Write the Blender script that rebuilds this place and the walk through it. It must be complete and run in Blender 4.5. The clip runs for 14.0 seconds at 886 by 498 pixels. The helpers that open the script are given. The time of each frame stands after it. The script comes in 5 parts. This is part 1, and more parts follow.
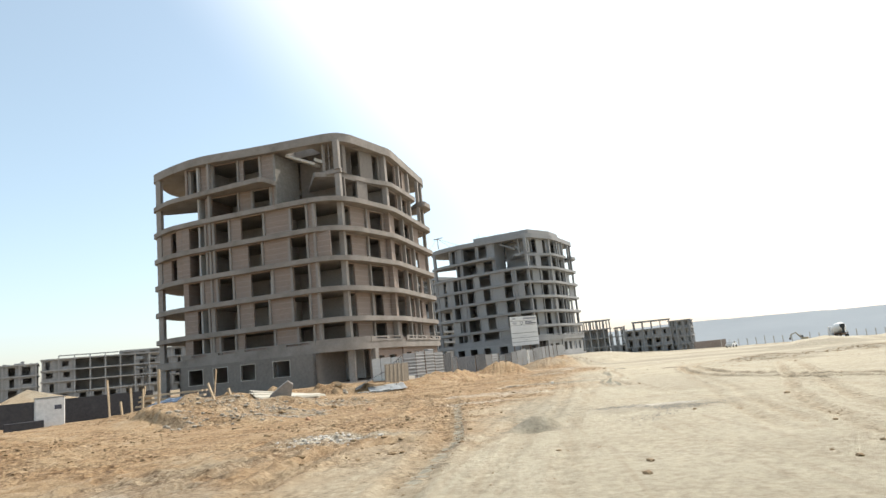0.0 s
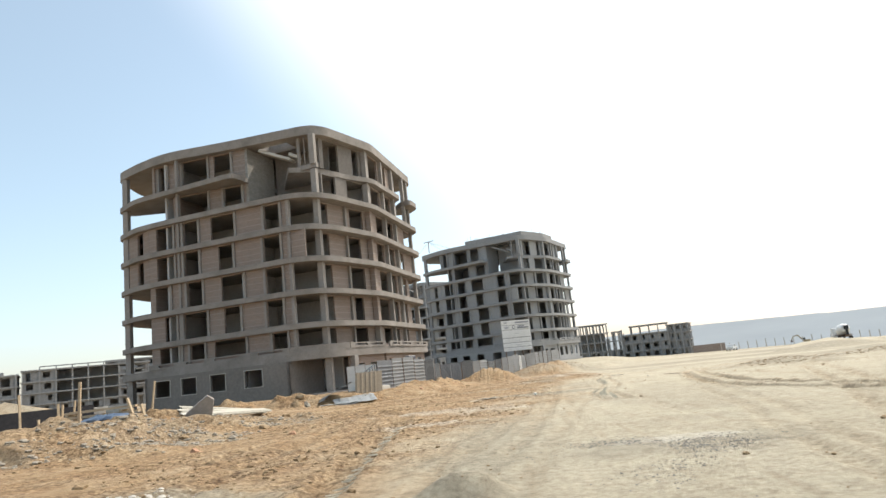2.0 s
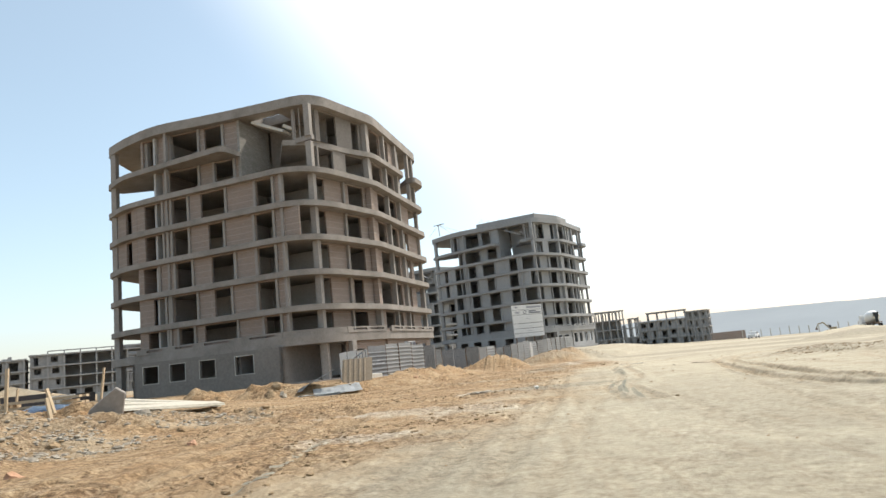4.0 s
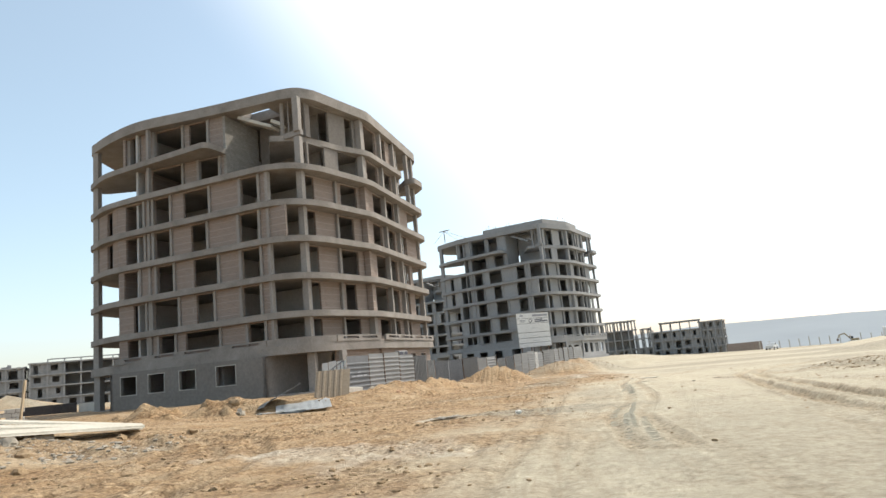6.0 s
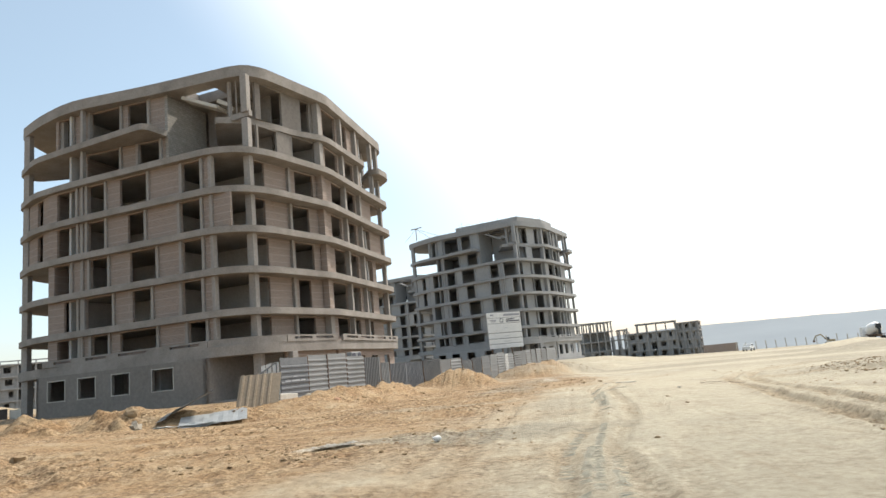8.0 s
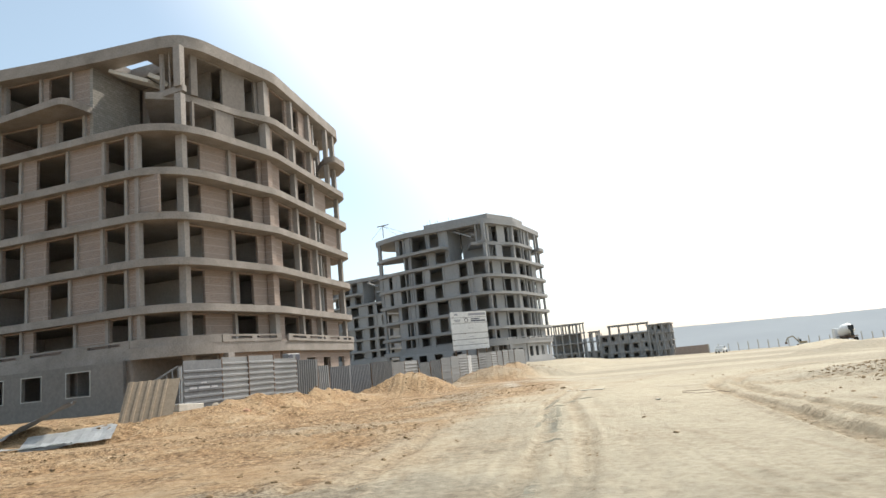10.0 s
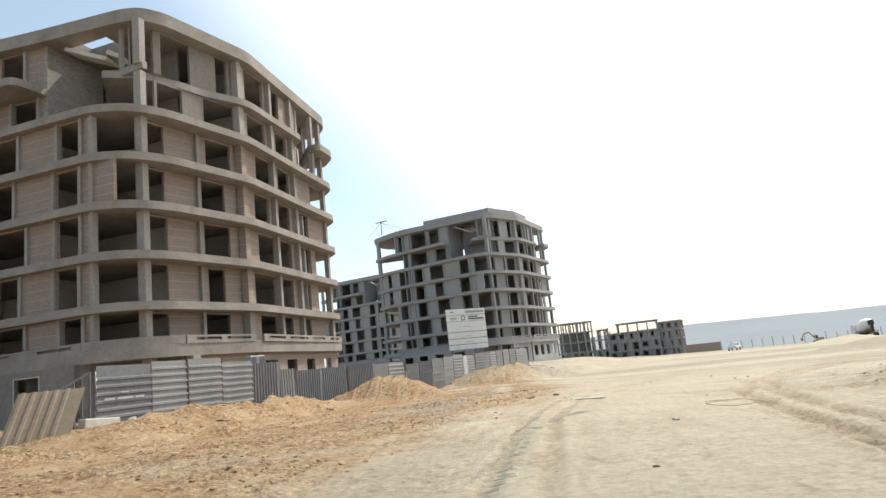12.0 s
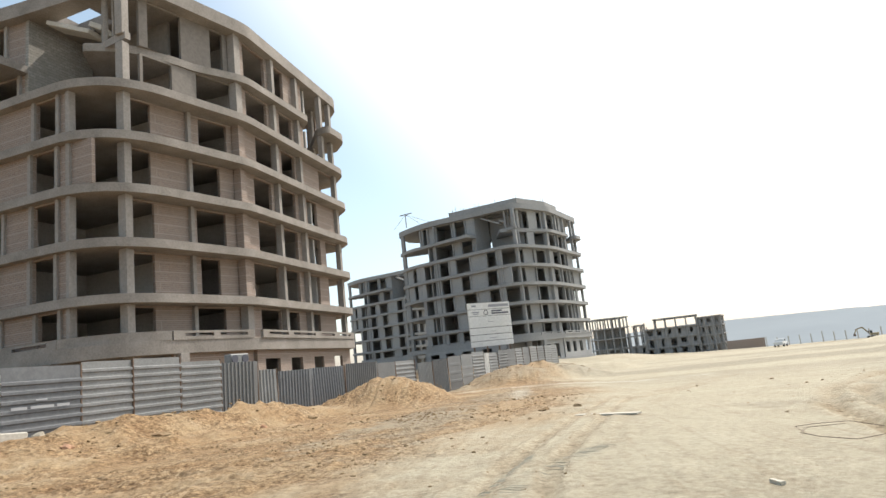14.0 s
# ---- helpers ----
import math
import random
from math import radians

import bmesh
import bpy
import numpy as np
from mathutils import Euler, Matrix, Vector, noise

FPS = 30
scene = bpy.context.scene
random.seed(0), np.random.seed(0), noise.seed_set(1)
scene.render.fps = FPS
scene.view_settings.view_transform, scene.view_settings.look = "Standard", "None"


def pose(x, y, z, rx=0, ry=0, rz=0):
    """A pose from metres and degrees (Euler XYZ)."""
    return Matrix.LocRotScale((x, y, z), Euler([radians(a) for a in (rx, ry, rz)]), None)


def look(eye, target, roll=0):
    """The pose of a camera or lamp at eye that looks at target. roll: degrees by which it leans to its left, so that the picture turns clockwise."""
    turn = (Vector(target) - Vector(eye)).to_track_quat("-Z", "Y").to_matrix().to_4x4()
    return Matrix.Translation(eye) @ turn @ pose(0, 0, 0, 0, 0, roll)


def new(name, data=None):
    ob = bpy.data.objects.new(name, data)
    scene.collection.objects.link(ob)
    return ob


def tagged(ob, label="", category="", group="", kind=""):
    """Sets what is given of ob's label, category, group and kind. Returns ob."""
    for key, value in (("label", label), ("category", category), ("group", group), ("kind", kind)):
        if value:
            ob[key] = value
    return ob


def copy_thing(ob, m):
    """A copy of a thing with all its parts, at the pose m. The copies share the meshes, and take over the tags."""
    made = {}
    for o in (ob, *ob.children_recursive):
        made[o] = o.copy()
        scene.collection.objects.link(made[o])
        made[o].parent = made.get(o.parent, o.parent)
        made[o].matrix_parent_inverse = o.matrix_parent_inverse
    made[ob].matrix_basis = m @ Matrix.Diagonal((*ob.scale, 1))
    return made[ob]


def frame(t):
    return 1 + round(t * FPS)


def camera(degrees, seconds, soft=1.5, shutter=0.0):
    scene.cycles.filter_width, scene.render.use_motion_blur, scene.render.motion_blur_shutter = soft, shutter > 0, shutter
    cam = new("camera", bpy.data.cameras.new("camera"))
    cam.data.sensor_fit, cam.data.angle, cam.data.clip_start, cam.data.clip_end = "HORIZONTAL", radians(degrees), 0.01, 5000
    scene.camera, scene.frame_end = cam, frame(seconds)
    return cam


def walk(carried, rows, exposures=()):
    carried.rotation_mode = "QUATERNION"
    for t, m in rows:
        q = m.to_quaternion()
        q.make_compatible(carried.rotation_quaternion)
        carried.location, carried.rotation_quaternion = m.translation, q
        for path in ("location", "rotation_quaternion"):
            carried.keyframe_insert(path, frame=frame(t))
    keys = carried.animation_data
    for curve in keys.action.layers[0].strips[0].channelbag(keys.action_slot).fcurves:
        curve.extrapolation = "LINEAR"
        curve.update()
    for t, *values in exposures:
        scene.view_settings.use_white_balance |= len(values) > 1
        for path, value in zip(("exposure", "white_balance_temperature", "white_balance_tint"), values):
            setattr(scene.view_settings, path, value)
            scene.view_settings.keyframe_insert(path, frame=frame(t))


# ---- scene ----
# exposure in stops, sky and sun strength
EXPO, SKY, SUN = 0.62, 0.145, 2.8
cam = camera(69.0, 14.0, 1.5)
PATH = [
    (0, (-0.998, -12.342, 1.456), (-1.198, -10.381, 1.792), -5.7),
    (0.5, (-0.773, -11.135, 1.426), (-0.953, -9.171, 1.758), -6.3),
    (1, (-0.579, -9.915, 1.409), (-0.748, -7.95, 1.74), -6.3),
    (1.5, (-0.392, -8.656, 1.393), (-0.564, -6.7, 1.772), -6.5),
    (2, (-0.227, -7.426, 1.343), (-0.414, -5.467, 1.698), -6.3),
    (2.5, (-0.108, -6.232, 1.301), (-0.309, -4.269, 1.627), -6.4),
    (5, (0.63, -0.225, 1.201), (0.368, 1.731, 1.522), -6.0),
    (5.5, (0.826, 0.864, 1.198), (0.562, 2.816, 1.548), -6.3),
    (6, (0.974, 1.962, 1.184), (0.704, 3.912, 1.537), -5.7),
    (6.5, (1.136, 3.023, 1.169), (0.866, 4.974, 1.516), -5.8),
    (7, (1.302, 4.178, 1.136), (1.045, 6.132, 1.478), -6.2),
    (7.5, (1.496, 5.482, 1.125), (1.264, 7.439, 1.465), -5.8),
    (8, (1.684, 6.775, 1.084), (1.481, 8.733, 1.436), -5.8),
    (8.5, (1.871, 8.06, 1.046), (1.699, 10.024, 1.379), -5.8),
    (9, (2.106, 9.335, 1.03), (1.97, 11.3, 1.376), -6.1),
    (11.5, (3.5, 15.341, 0.985), (3.376, 17.306, 1.336), -5.7),
    (12, (3.714, 16.566, 0.972), (3.564, 18.529, 1.324), -6.3),
    (12.5, (3.904, 17.854, 0.981), (3.721, 19.817, 1.318), -6.5),
    (13, (4.111, 19.117, 0.965), (3.896, 21.077, 1.297), -6.5),
    (13.5, (4.283, 20.342, 0.968), (4.039, 22.298, 1.305), -6.4),
    (14, (4.495, 21.609, 0.977), (4.242, 23.562, 1.33), -6.3),
]
walk(cam, [(t, look(eye, target, roll)) for t, eye, target, roll in PATH],
     exposures=[(0, EXPO), (14, EXPO)])

# ---- world, sun ----
SUN_AZ, SUN_EL = 46.0, 50.0          # degrees: to the right of straight ahead (+y), above the ground
world = bpy.data.worlds.new("sky")
scene.world = world
world.use_nodes = True
wn, wl = world.node_tree.nodes, world.node_tree.links
sky = wn.new("ShaderNodeTexSky")
sky.sky_type, sky.sun_disc = "NISHITA", False
sky.sun_elevation, sky.sun_rotation = radians(SUN_EL), radians(SUN_AZ)
sky.air_density, sky.dust_density, sky.ozone_density = 1.0, 1.6, 0.7
wn["Background"].inputs["Strength"].default_value = SKY
# bright haze: thin all over, thick towards the sun
_az, _el = radians(SUN_AZ), radians(SUN_EL)
SUN_WAY = (math.sin(_az) * math.cos(_el), math.cos(_az) * math.cos(_el), math.sin(_el))
tc = wn.new("ShaderNodeTexCoord")
dot = wn.new("ShaderNodeVectorMath")
dot.operation = "DOT_PRODUCT"
dot.inputs[1].default_value = SUN_WAY
wl.new(tc.outputs["Generated"], dot.inputs[0])
thick = wn.new("ShaderNodeMapRange")
thick.interpolation_type = "SMOOTHSTEP"
for key, value in (("From Min", 0.52), ("From Max", 0.79), ("To Min", 0.08), ("To Max", 0.88)):
    thick.inputs[key].default_value = value
wl.new(dot.outputs["Value"], thick.inputs["Value"])
haze = wn.new("ShaderNodeMix")
haze.data_type = "RGBA"
haze.inputs[7].default_value = (8.6, 8.5, 8.3, 1)
wl.new(thick.outputs["Result"], haze.inputs[0])
pale = wn.new("ShaderNodeHueSaturation")
pale.inputs["Hue"].default_value, pale.inputs["Saturation"].default_value, pale.inputs["Value"].default_value = 0.48, 0.9, 0.93
wl.new(sky.outputs["Color"], pale.inputs["Color"])
wl.new(pale.outputs["Color"], haze.inputs[6])
wl.new(haze.outputs[2], wn["Background"].inputs["Color"])
sun = new("sun", bpy.data.lights.new("sun", "SUN"))
sun.data.energy, sun.data.angle, sun.data.color = SUN, radians(0.6), (1.0, 0.93, 0.82)
sun.matrix_world = look((60 * math.sin(_az), 60 * math.cos(_az), 80), (60 * math.sin(_az) - math.sin(_az) * math.cos(_el), 60 * math.cos(_az) - math.cos(_az) * math.cos(_el), 80 - math.sin(_el)))


# ---- materials ----
def mat(name, base, rough=0.9, metal=0.0):
    m = bpy.data.materials.new(name)
    m.use_nodes = True
    b = m.node_tree.nodes["Principled BSDF"]
    b.inputs["Base Color"].default_value = (*base, 1)
    b.inputs["Roughness"].default_value = rough
    b.inputs["Metallic"].default_value = metal
    b.inputs["Specular IOR Level"].default_value = 0.25
    return m


def node(m, kind, **inputs):
    n = m.node_tree.nodes.new(kind)
    for k, v in inputs.items():
        n.inputs[k.replace("_", " ")].default_value = v
    return n


def link(m, a, b):
    m.node_tree.links.new(a, b)


def coords(m, scale=(1, 1, 1), space="Object"):
    tc, mp = node(m, "ShaderNodeTexCoord"), node(m, "ShaderNodeMapping")
    mp.inputs["Scale"].default_value = scale
    link(m, tc.outputs[space], mp.inputs["Vector"])
    return mp.outputs["Vector"]


def ramp(m, source, stops):
    r = node(m, "ShaderNodeValToRGB")
    e = r.color_ramp.elements
    while len(e) < len(stops):
        e.new(0.5)
    for i, (at, c) in enumerate(stops):
        e[i].position, e[i].color = at, (*c, 1)
    link(m, source, r.inputs["Fac"])
    return r.outputs["Color"]


def noise_of(m, vec, scale, detail=6.0, rough=0.6):
    n = node(m, "ShaderNodeTexNoise", Scale=scale, Detail=detail, Roughness=rough)
    link(m, vec, n.inputs["Vector"])
    return n.outputs["Fac"]


def blend(m, fac, a, b, mode="MIX"):
    x = node(m, "ShaderNodeMix")
    x.data_type, x.blend_type = "RGBA", mode
    for sock, v in ((x.inputs[0], fac), (x.inputs[6], a), (x.inputs[7], b)):
        if isinstance(v, (int, float)):
            sock.default_value = v
        elif isinstance(v, tuple):
            sock.default_value = (*v, 1)
        else:
            link(m, v, sock)
    return x.outputs[2]


def finish(m, colour, bumps=(), strength=0.4, distance=0.02):
    b = m.node_tree.nodes["Principled BSDF"]
    link(m, colour, b.inputs["Base Color"])
    last = None
    for h, s, d in bumps:
        n = node(m, "ShaderNodeBump", Strength=s, Distance=d)
        link(m, h, n.inputs["Height"])
        if last:
            link(m, last, n.inputs["Normal"])
        last = n.outputs["Normal"]
    if last:
        link(m, last, b.inputs["Normal"])
    return m


def mottled(name, a, b, c, scale=1.0, rough=0.9, metal=0.0, bump=0.3, depth=0.02, stretch=(1, 1, 1)):
    """A surface of three tones with coarse stains and fine grain."""
    m = mat(name, a, rough, metal)
    v = coords(m, stretch)
    big, small = noise_of(m, v, 0.35 * scale, 5), noise_of(m, v, 6 * scale, 8, 0.7)
    col = ramp(m, big, [(0.3, a), (0.5, b), (0.72, c)])
    col = blend(m, 0.35, col, ramp(m, small, [(0.3, tuple(0.6 * q for q in a)), (0.7, tuple(min(1, 1.25 * q) for q in c))]))
    return finish(m, col, [(small, bump, depth)])


CONCRETE = mottled("concrete", (0.235, 0.212, 0.193), (0.285, 0.26, 0.238), (0.345, 0.318, 0.294), 1.0, 0.92, bump=0.4)
SLAB_CONC = mottled("slab_concrete", (0.18, 0.16, 0.142), (0.25, 0.226, 0.203), (0.335, 0.306, 0.279), 1.6, 0.92, bump=0.4)
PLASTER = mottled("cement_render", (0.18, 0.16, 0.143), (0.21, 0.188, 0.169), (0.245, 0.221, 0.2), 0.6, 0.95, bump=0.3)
PALE = mottled("pale_concrete", (0.42, 0.39, 0.34), (0.48, 0.45, 0.40), (0.55, 0.52, 0.47), 1.5, 0.9)
# grey raised above the outer walls to lift the dark rooms
INNER = mottled("inner_blockwork", (0.40, 0.39, 0.38), (0.45, 0.44, 0.43), (0.50, 0.49, 0.48), 1.0, 0.95)


def brick_mat():
    m = mat("brick_infill", (0.3, 0.2, 0.15), 0.95)
    v = coords(m)
    n = node(m, "ShaderNodeSeparateXYZ")
    link(m, v, n.inputs[0])
    add = node(m, "ShaderNodeMath")
    link(m, n.outputs[0], add.inputs[0])
    link(m, n.outputs[1], add.inputs[1])
    c = node(m, "ShaderNodeCombineXYZ")
    link(m, add.outputs[0], c.inputs[0])
    link(m, n.outputs[2], c.inputs[1])
    br = node(m, "ShaderNodeTexBrick", Scale=1.0, Mortar_Size=0.012, Brick_Width=0.26, Row_Height=0.13)
    br.inputs["Color1"].default_value = (0.31, 0.222, 0.178, 1)
    br.inputs["Color2"].default_value = (0.235, 0.172, 0.142, 1)
    br.inputs["Mortar"].default_value = (0.36, 0.335, 0.31, 1)
    link(m, c.outputs[0], br.inputs["Vector"])
    # pale bedding courses about every metre and a half
    wave = node(m, "ShaderNodeTexBrick", Scale=1.0, Mortar_Size=0.035, Brick_Width=9.0, Row_Height=0.62, Mortar_Smooth=0.4)
    wave.inputs["Color1"].default_value = wave.inputs["Color2"].default_value = (0, 0, 0, 1)
    wave.inputs["Mortar"].default_value = (0.85, 0.85, 0.85, 1)
    link(m, c.outputs[0], wave.inputs["Vector"])
    big, small = noise_of(m, v, 0.5, 5), noise_of(m, v, 9, 8, 0.7)
    col = blend(m, ramp(m, big, [(0.35, (0.15,) * 3), (0.7, (0.6,) * 3)]), br.outputs["Color"], (0.25, 0.222, 0.20))
    col = blend(m, wave.outputs["Color"], col, (0.38, 0.34, 0.305))
    col = blend(m, 0.25, col, ramp(m, small, [(0.3, (0.12, 0.09, 0.07)), (0.7, (0.4, 0.3, 0.25))]))
    return finish(m, col, [(br.outputs["Fac"], -0.3, 0.01), (small, 0.3, 0.01)])


BRICK = brick_mat()


def block_mat():
    m = mat("grey_blockwork", (0.3, 0.29, 0.27), 0.95)
    v = coords(m)
    n = node(m, "ShaderNodeSeparateXYZ")
    link(m, v, n.inputs[0])
    c = node(m, "ShaderNodeCombineXYZ")
    link(m, n.outputs[1], c.inputs[0])
    link(m, n.outputs[2], c.inputs[1])
    br = node(m, "ShaderNodeTexBrick", Scale=1.0, Mortar_Size=0.02, Brick_Width=0.42, Row_Height=0.21)
    br.inputs["Color1"].default_value = (0.34, 0.32, 0.29, 1)
    br.inputs["Color2"].default_value = (0.25, 0.235, 0.21, 1)
    br.inputs["Mortar"].default_value = (0.20, 0.185, 0.17, 1)
    link(m, c.outputs[0], br.inputs["Vector"])
    small = noise_of(m, v, 5, 8, 0.7)
    return finish(m, blend(m, 0.3, br.outputs["Color"], ramp(m, small, [(0.3, (0.14, 0.13, 0.12)), (0.7, (0.42, 0.40, 0.36))])), [(small, 0.4, 0.02)])


BLOCK = block_mat()


# ---- mesh helpers ----
def mesh_ob(name, bm, material, parent=None, label="", smooth=False):
    bmesh.ops.recalc_face_normals(bm, faces=bm.faces)
    me = bpy.data.meshes.new(name)
    bm.to_mesh(me)
    bm.free()
    if smooth:
        me.polygons.foreach_set("use_smooth", [True] * len(me.polygons))
    for m in material if isinstance(material, (list, tuple)) else (material,):
        me.materials.append(m)
    ob = new(name, me)
    if parent:
        ob.parent = parent
    if label:
        tagged(ob, label)
    return ob


def part(name, bm, material, parent, label=""):
    return mesh_ob(name, bm, material, parent, label)


def box(bm, c, s, rz=0.0, m=None, index=0):
    """A box with centre c and size s, turned by rz radians about z."""
    mm = Matrix.Translation(c) @ Matrix.Rotation(rz, 4, "Z") @ Matrix.Diagonal((*s, 1))
    if m:
        mm = m @ mm
    v = bmesh.ops.create_cube(bm, size=1, matrix=mm)["verts"]
    for f in {f for q in v for f in q.link_faces}:
        f.material_index = index
    return v


def soften(bm, width=0.03):
    bmesh.ops.bevel(bm, geom=list(bm.edges), offset=width, segments=1, affect="EDGES", clamp_overlap=True)
    return bm


def beam(bm, a, b, w, h=None, up=(0, 0, 1)):
    """A bar of rectangular section from a to b."""
    a, b = Vector(a), Vector(b)
    d = b - a
    q = d.to_track_quat("X", "Z").to_matrix().to_4x4()
    box(bm, (0, 0, 0), (d.length, w, h or w), 0, Matrix.Translation((a + b) / 2) @ q)


def tube(bm, a, b, r, seg=8):
    a, b = Vector(a), Vector(b)
    d = b - a
    q = d.to_track_quat("Z", "Y").to_matrix().to_4x4()
    bmesh.ops.create_cone(bm, cap_ends=True, segments=seg, radius1=r, radius2=r, depth=d.length, matrix=Matrix.Translation((a + b) / 2) @ q)


def fillet(pts, radii, seg=5):
    """A closed outline with rounded corners."""
    out, n = [], len(pts)
    for i, p in enumerate(pts):
        p, a, b = Vector(p), Vector(pts[i - 1]), Vector(pts[(i + 1) % n])
        r = radii[i] if isinstance(radii, (list, tuple)) else radii
        da, db = (a - p), (b - p)
        r = min(r, 0.45 * da.length, 0.45 * db.length)
        if r < 0.02:
            out.append(p)
            continue
        s, e = p + da.normalized() * r, p + db.normalized() * r
        for k in range(seg + 1):
            t = k / seg
            out.append(s * (1 - t) ** 2 + p * 2 * t * (1 - t) + e * t ** 2)
    return out


def plate(bm, outline, z0, z1):
    """A flat slab with an outline, from z0 up to z1."""
    lo = [bm.verts.new((p[0], p[1], z0)) for p in outline]
    hi = [bm.verts.new((p[0], p[1], z1)) for p in outline]
    bm.faces.new(lo[::-1])
    top = bm.faces.new(hi)
    n = len(lo)
    for i in range(n):
        bm.faces.new((lo[i], lo[(i + 1) % n], hi[(i + 1) % n], hi[i]))
    return top


def clipped(poly, p, n):
    """The part of a flat outline on the side of p to which n points."""
    out, p, n = [], Vector(p), Vector(n)
    for a, b in zip(poly, poly[1:] + poly[:1]):
        a, b = Vector(a), Vector(b)
        da, db = (a - p).dot(n), (b - p).dot(n)
        if da >= 0:
            out.append(a)
        if da * db < 0:
            out.append(a.lerp(b, da / (da - db)))
    return out


def wall_run(bm, p, q, z0, z1, openings, thick=0.25):
    """One wall from p to q (its outer face on that line) with openings (u0, u1, bottom, top)."""
    p, q = Vector(p), Vector(q)
    d = q - p
    length, e = d.length, d.normalized()
    n = Vector((-e.y, e.x))
    holes = [(max(0.0, a), min(length, b), max(z0, c), min(z1, t)) for a, b, c, t in openings if b > 0.02 and a < length - 0.02]
    us = sorted({0.0, length, *(h[0] for h in holes), *(h[1] for h in holes)})
    zs = sorted({z0, z1, *(h[2] for h in holes), *(h[3] for h in holes)})
    solid = {}
    for i in range(len(us) - 1):
        for j in range(len(zs) - 1):
            u, z = (us[i] + us[i + 1]) / 2, (zs[j] + zs[j + 1]) / 2
            solid[i, j] = not any(h[0] < u < h[1] and h[2] < z < h[3] for h in holes)
    made = {}

    def v(i, j, k):
        if (i, j, k) not in made:
            c = p + e * us[i] + n * (thick * k)
            made[i, j, k] = bm.verts.new((c.x, c.y, zs[j]))
        return made[i, j, k]

    for (i, j), full in solid.items():
        if not full:
            continue
        bm.faces.new((v(i, j, 0), v(i + 1, j, 0), v(i + 1, j + 1, 0), v(i, j + 1, 0)))
        bm.faces.new((v(i, j, 1), v(i, j + 1, 1), v(i + 1, j + 1, 1), v(i + 1, j, 1)))
        for (di, dj), (a, b) in (((-1, 0), ((i, j), (i, j + 1))), ((1, 0), ((i + 1, j + 1), (i + 1, j))), ((0, -1), ((i + 1, j), (i, j))), ((0, 1), ((i, j + 1), (i + 1, j + 1)))):
            if not solid.get((i + di, j + dj)):
                bm.faces.new((v(*a, 0), v(*b, 0), v(*b, 1), v(*a, 1)))


def empty(name, at=(0, 0, 0), rz=0.0, **tags):
    ob = new(name)
    ob.matrix_world = pose(*at, 0, 0, rz)
    return tagged(ob, **tags)


# ---- ground ----
def smooth(t):
    t = max(0.0, min(1.0, t))
    return t * t * (3 - 2 * t)


# heaps of earth: x, y, half-length, half-width, height, turn in degrees
HEAPS = [(-3.0, 53.4, 4.2, 2.5, 1.3, 75), (2.6, 72.5, 6.0, 3.6, 1.25, 70), (6.2, 80.0, 7.0, 3.6, 1.05, 70), (11.5, 100.0, 7.0, 4.0, 0.9, 60),
         (-11.4, 11.0, 6.0, 2.0, 0.3, 80), (-16.5, 20.5, 4.0, 2.0, 0.05, 25), (-13.5, 30.8, 2.6, 1.3, 0.75, 20), (-17.5, 30.5, 2.0, 1.1, 0.55, 0),
         (-122.0, 140.0, 7.0, 5.0, 3.6, 30), (-21.0, 22.5, 6.0, 4.0, 0.28, 0), (-7.0, 41.5, 5.5, 1.0, 0.35, 76), (-5.6, 47.0, 3.5, 1.2, 0.4, 76), (-9.6, 31.6, 2.2, 0.9, 0.3, 20),
         (44.0, 86.0, 16.0, 4.0, 0.9, 35), (112.0, 150.0, 26.0, 7.0, 2.2, 30), (26.0, 130.0, 8.0, 4.0, 0.6, 20), (15.6, 34.5, 8.0, 3.0, 0.3, 65), (24.0, 38.0, 8.0, 3.0, 0.3, 50), (64.0, 138.0, 7.0, 3.5, 1.0, 20), (84.0, 137.0, 12.0, 4.0, 1.1, 25), (-14.2, 17.6, 1.4, 1.0, 0.5, 10), (-16.4, 17.3, 1.8, 1.1, 0.38, 0), (34.0, 58.0, 9.0, 2.2, 0.35, 30),
         (-0.85, -1.5, 0.42, 0.3, 0.2, 10), (-0.95, -2.05, 0.4, 0.16, -0.1, 10), (-3.0, -1.9, 0.7, 0.3, -0.16, 25), (-11.6, 6.0, 1.3, 0.8, 0.06, 10), (-9.2, 31.0, 1.6, 0.8, 0.3, 10)]
_r = random.Random(17)
HEAPS += [(_r.uniform(-15.5, -8.6), _r.uniform(6.0, 18.5), a, a * _r.uniform(0.6, 1.0), _r.uniform(0.04, 0.17), _r.uniform(0, 180)) for a in [_r.uniform(0.45, 1.3) for _ in range(60)]]
HEAPS += [(_r.uniform(-20, -9.5), _r.uniform(28.5, 33.0), a, a * 0.8, _r.uniform(0.15, 0.4), 0) for a in [_r.uniform(0.4, 1.0) for _ in range(26)]]
HEAPS += [(_r.uniform(-8.6, -4.5), _r.uniform(36.5, 50.0), a, a * 0.8, _r.uniform(0.06, 0.2), 0) for a in [_r.uniform(0.3, 0.8) for _ in range(40)]]
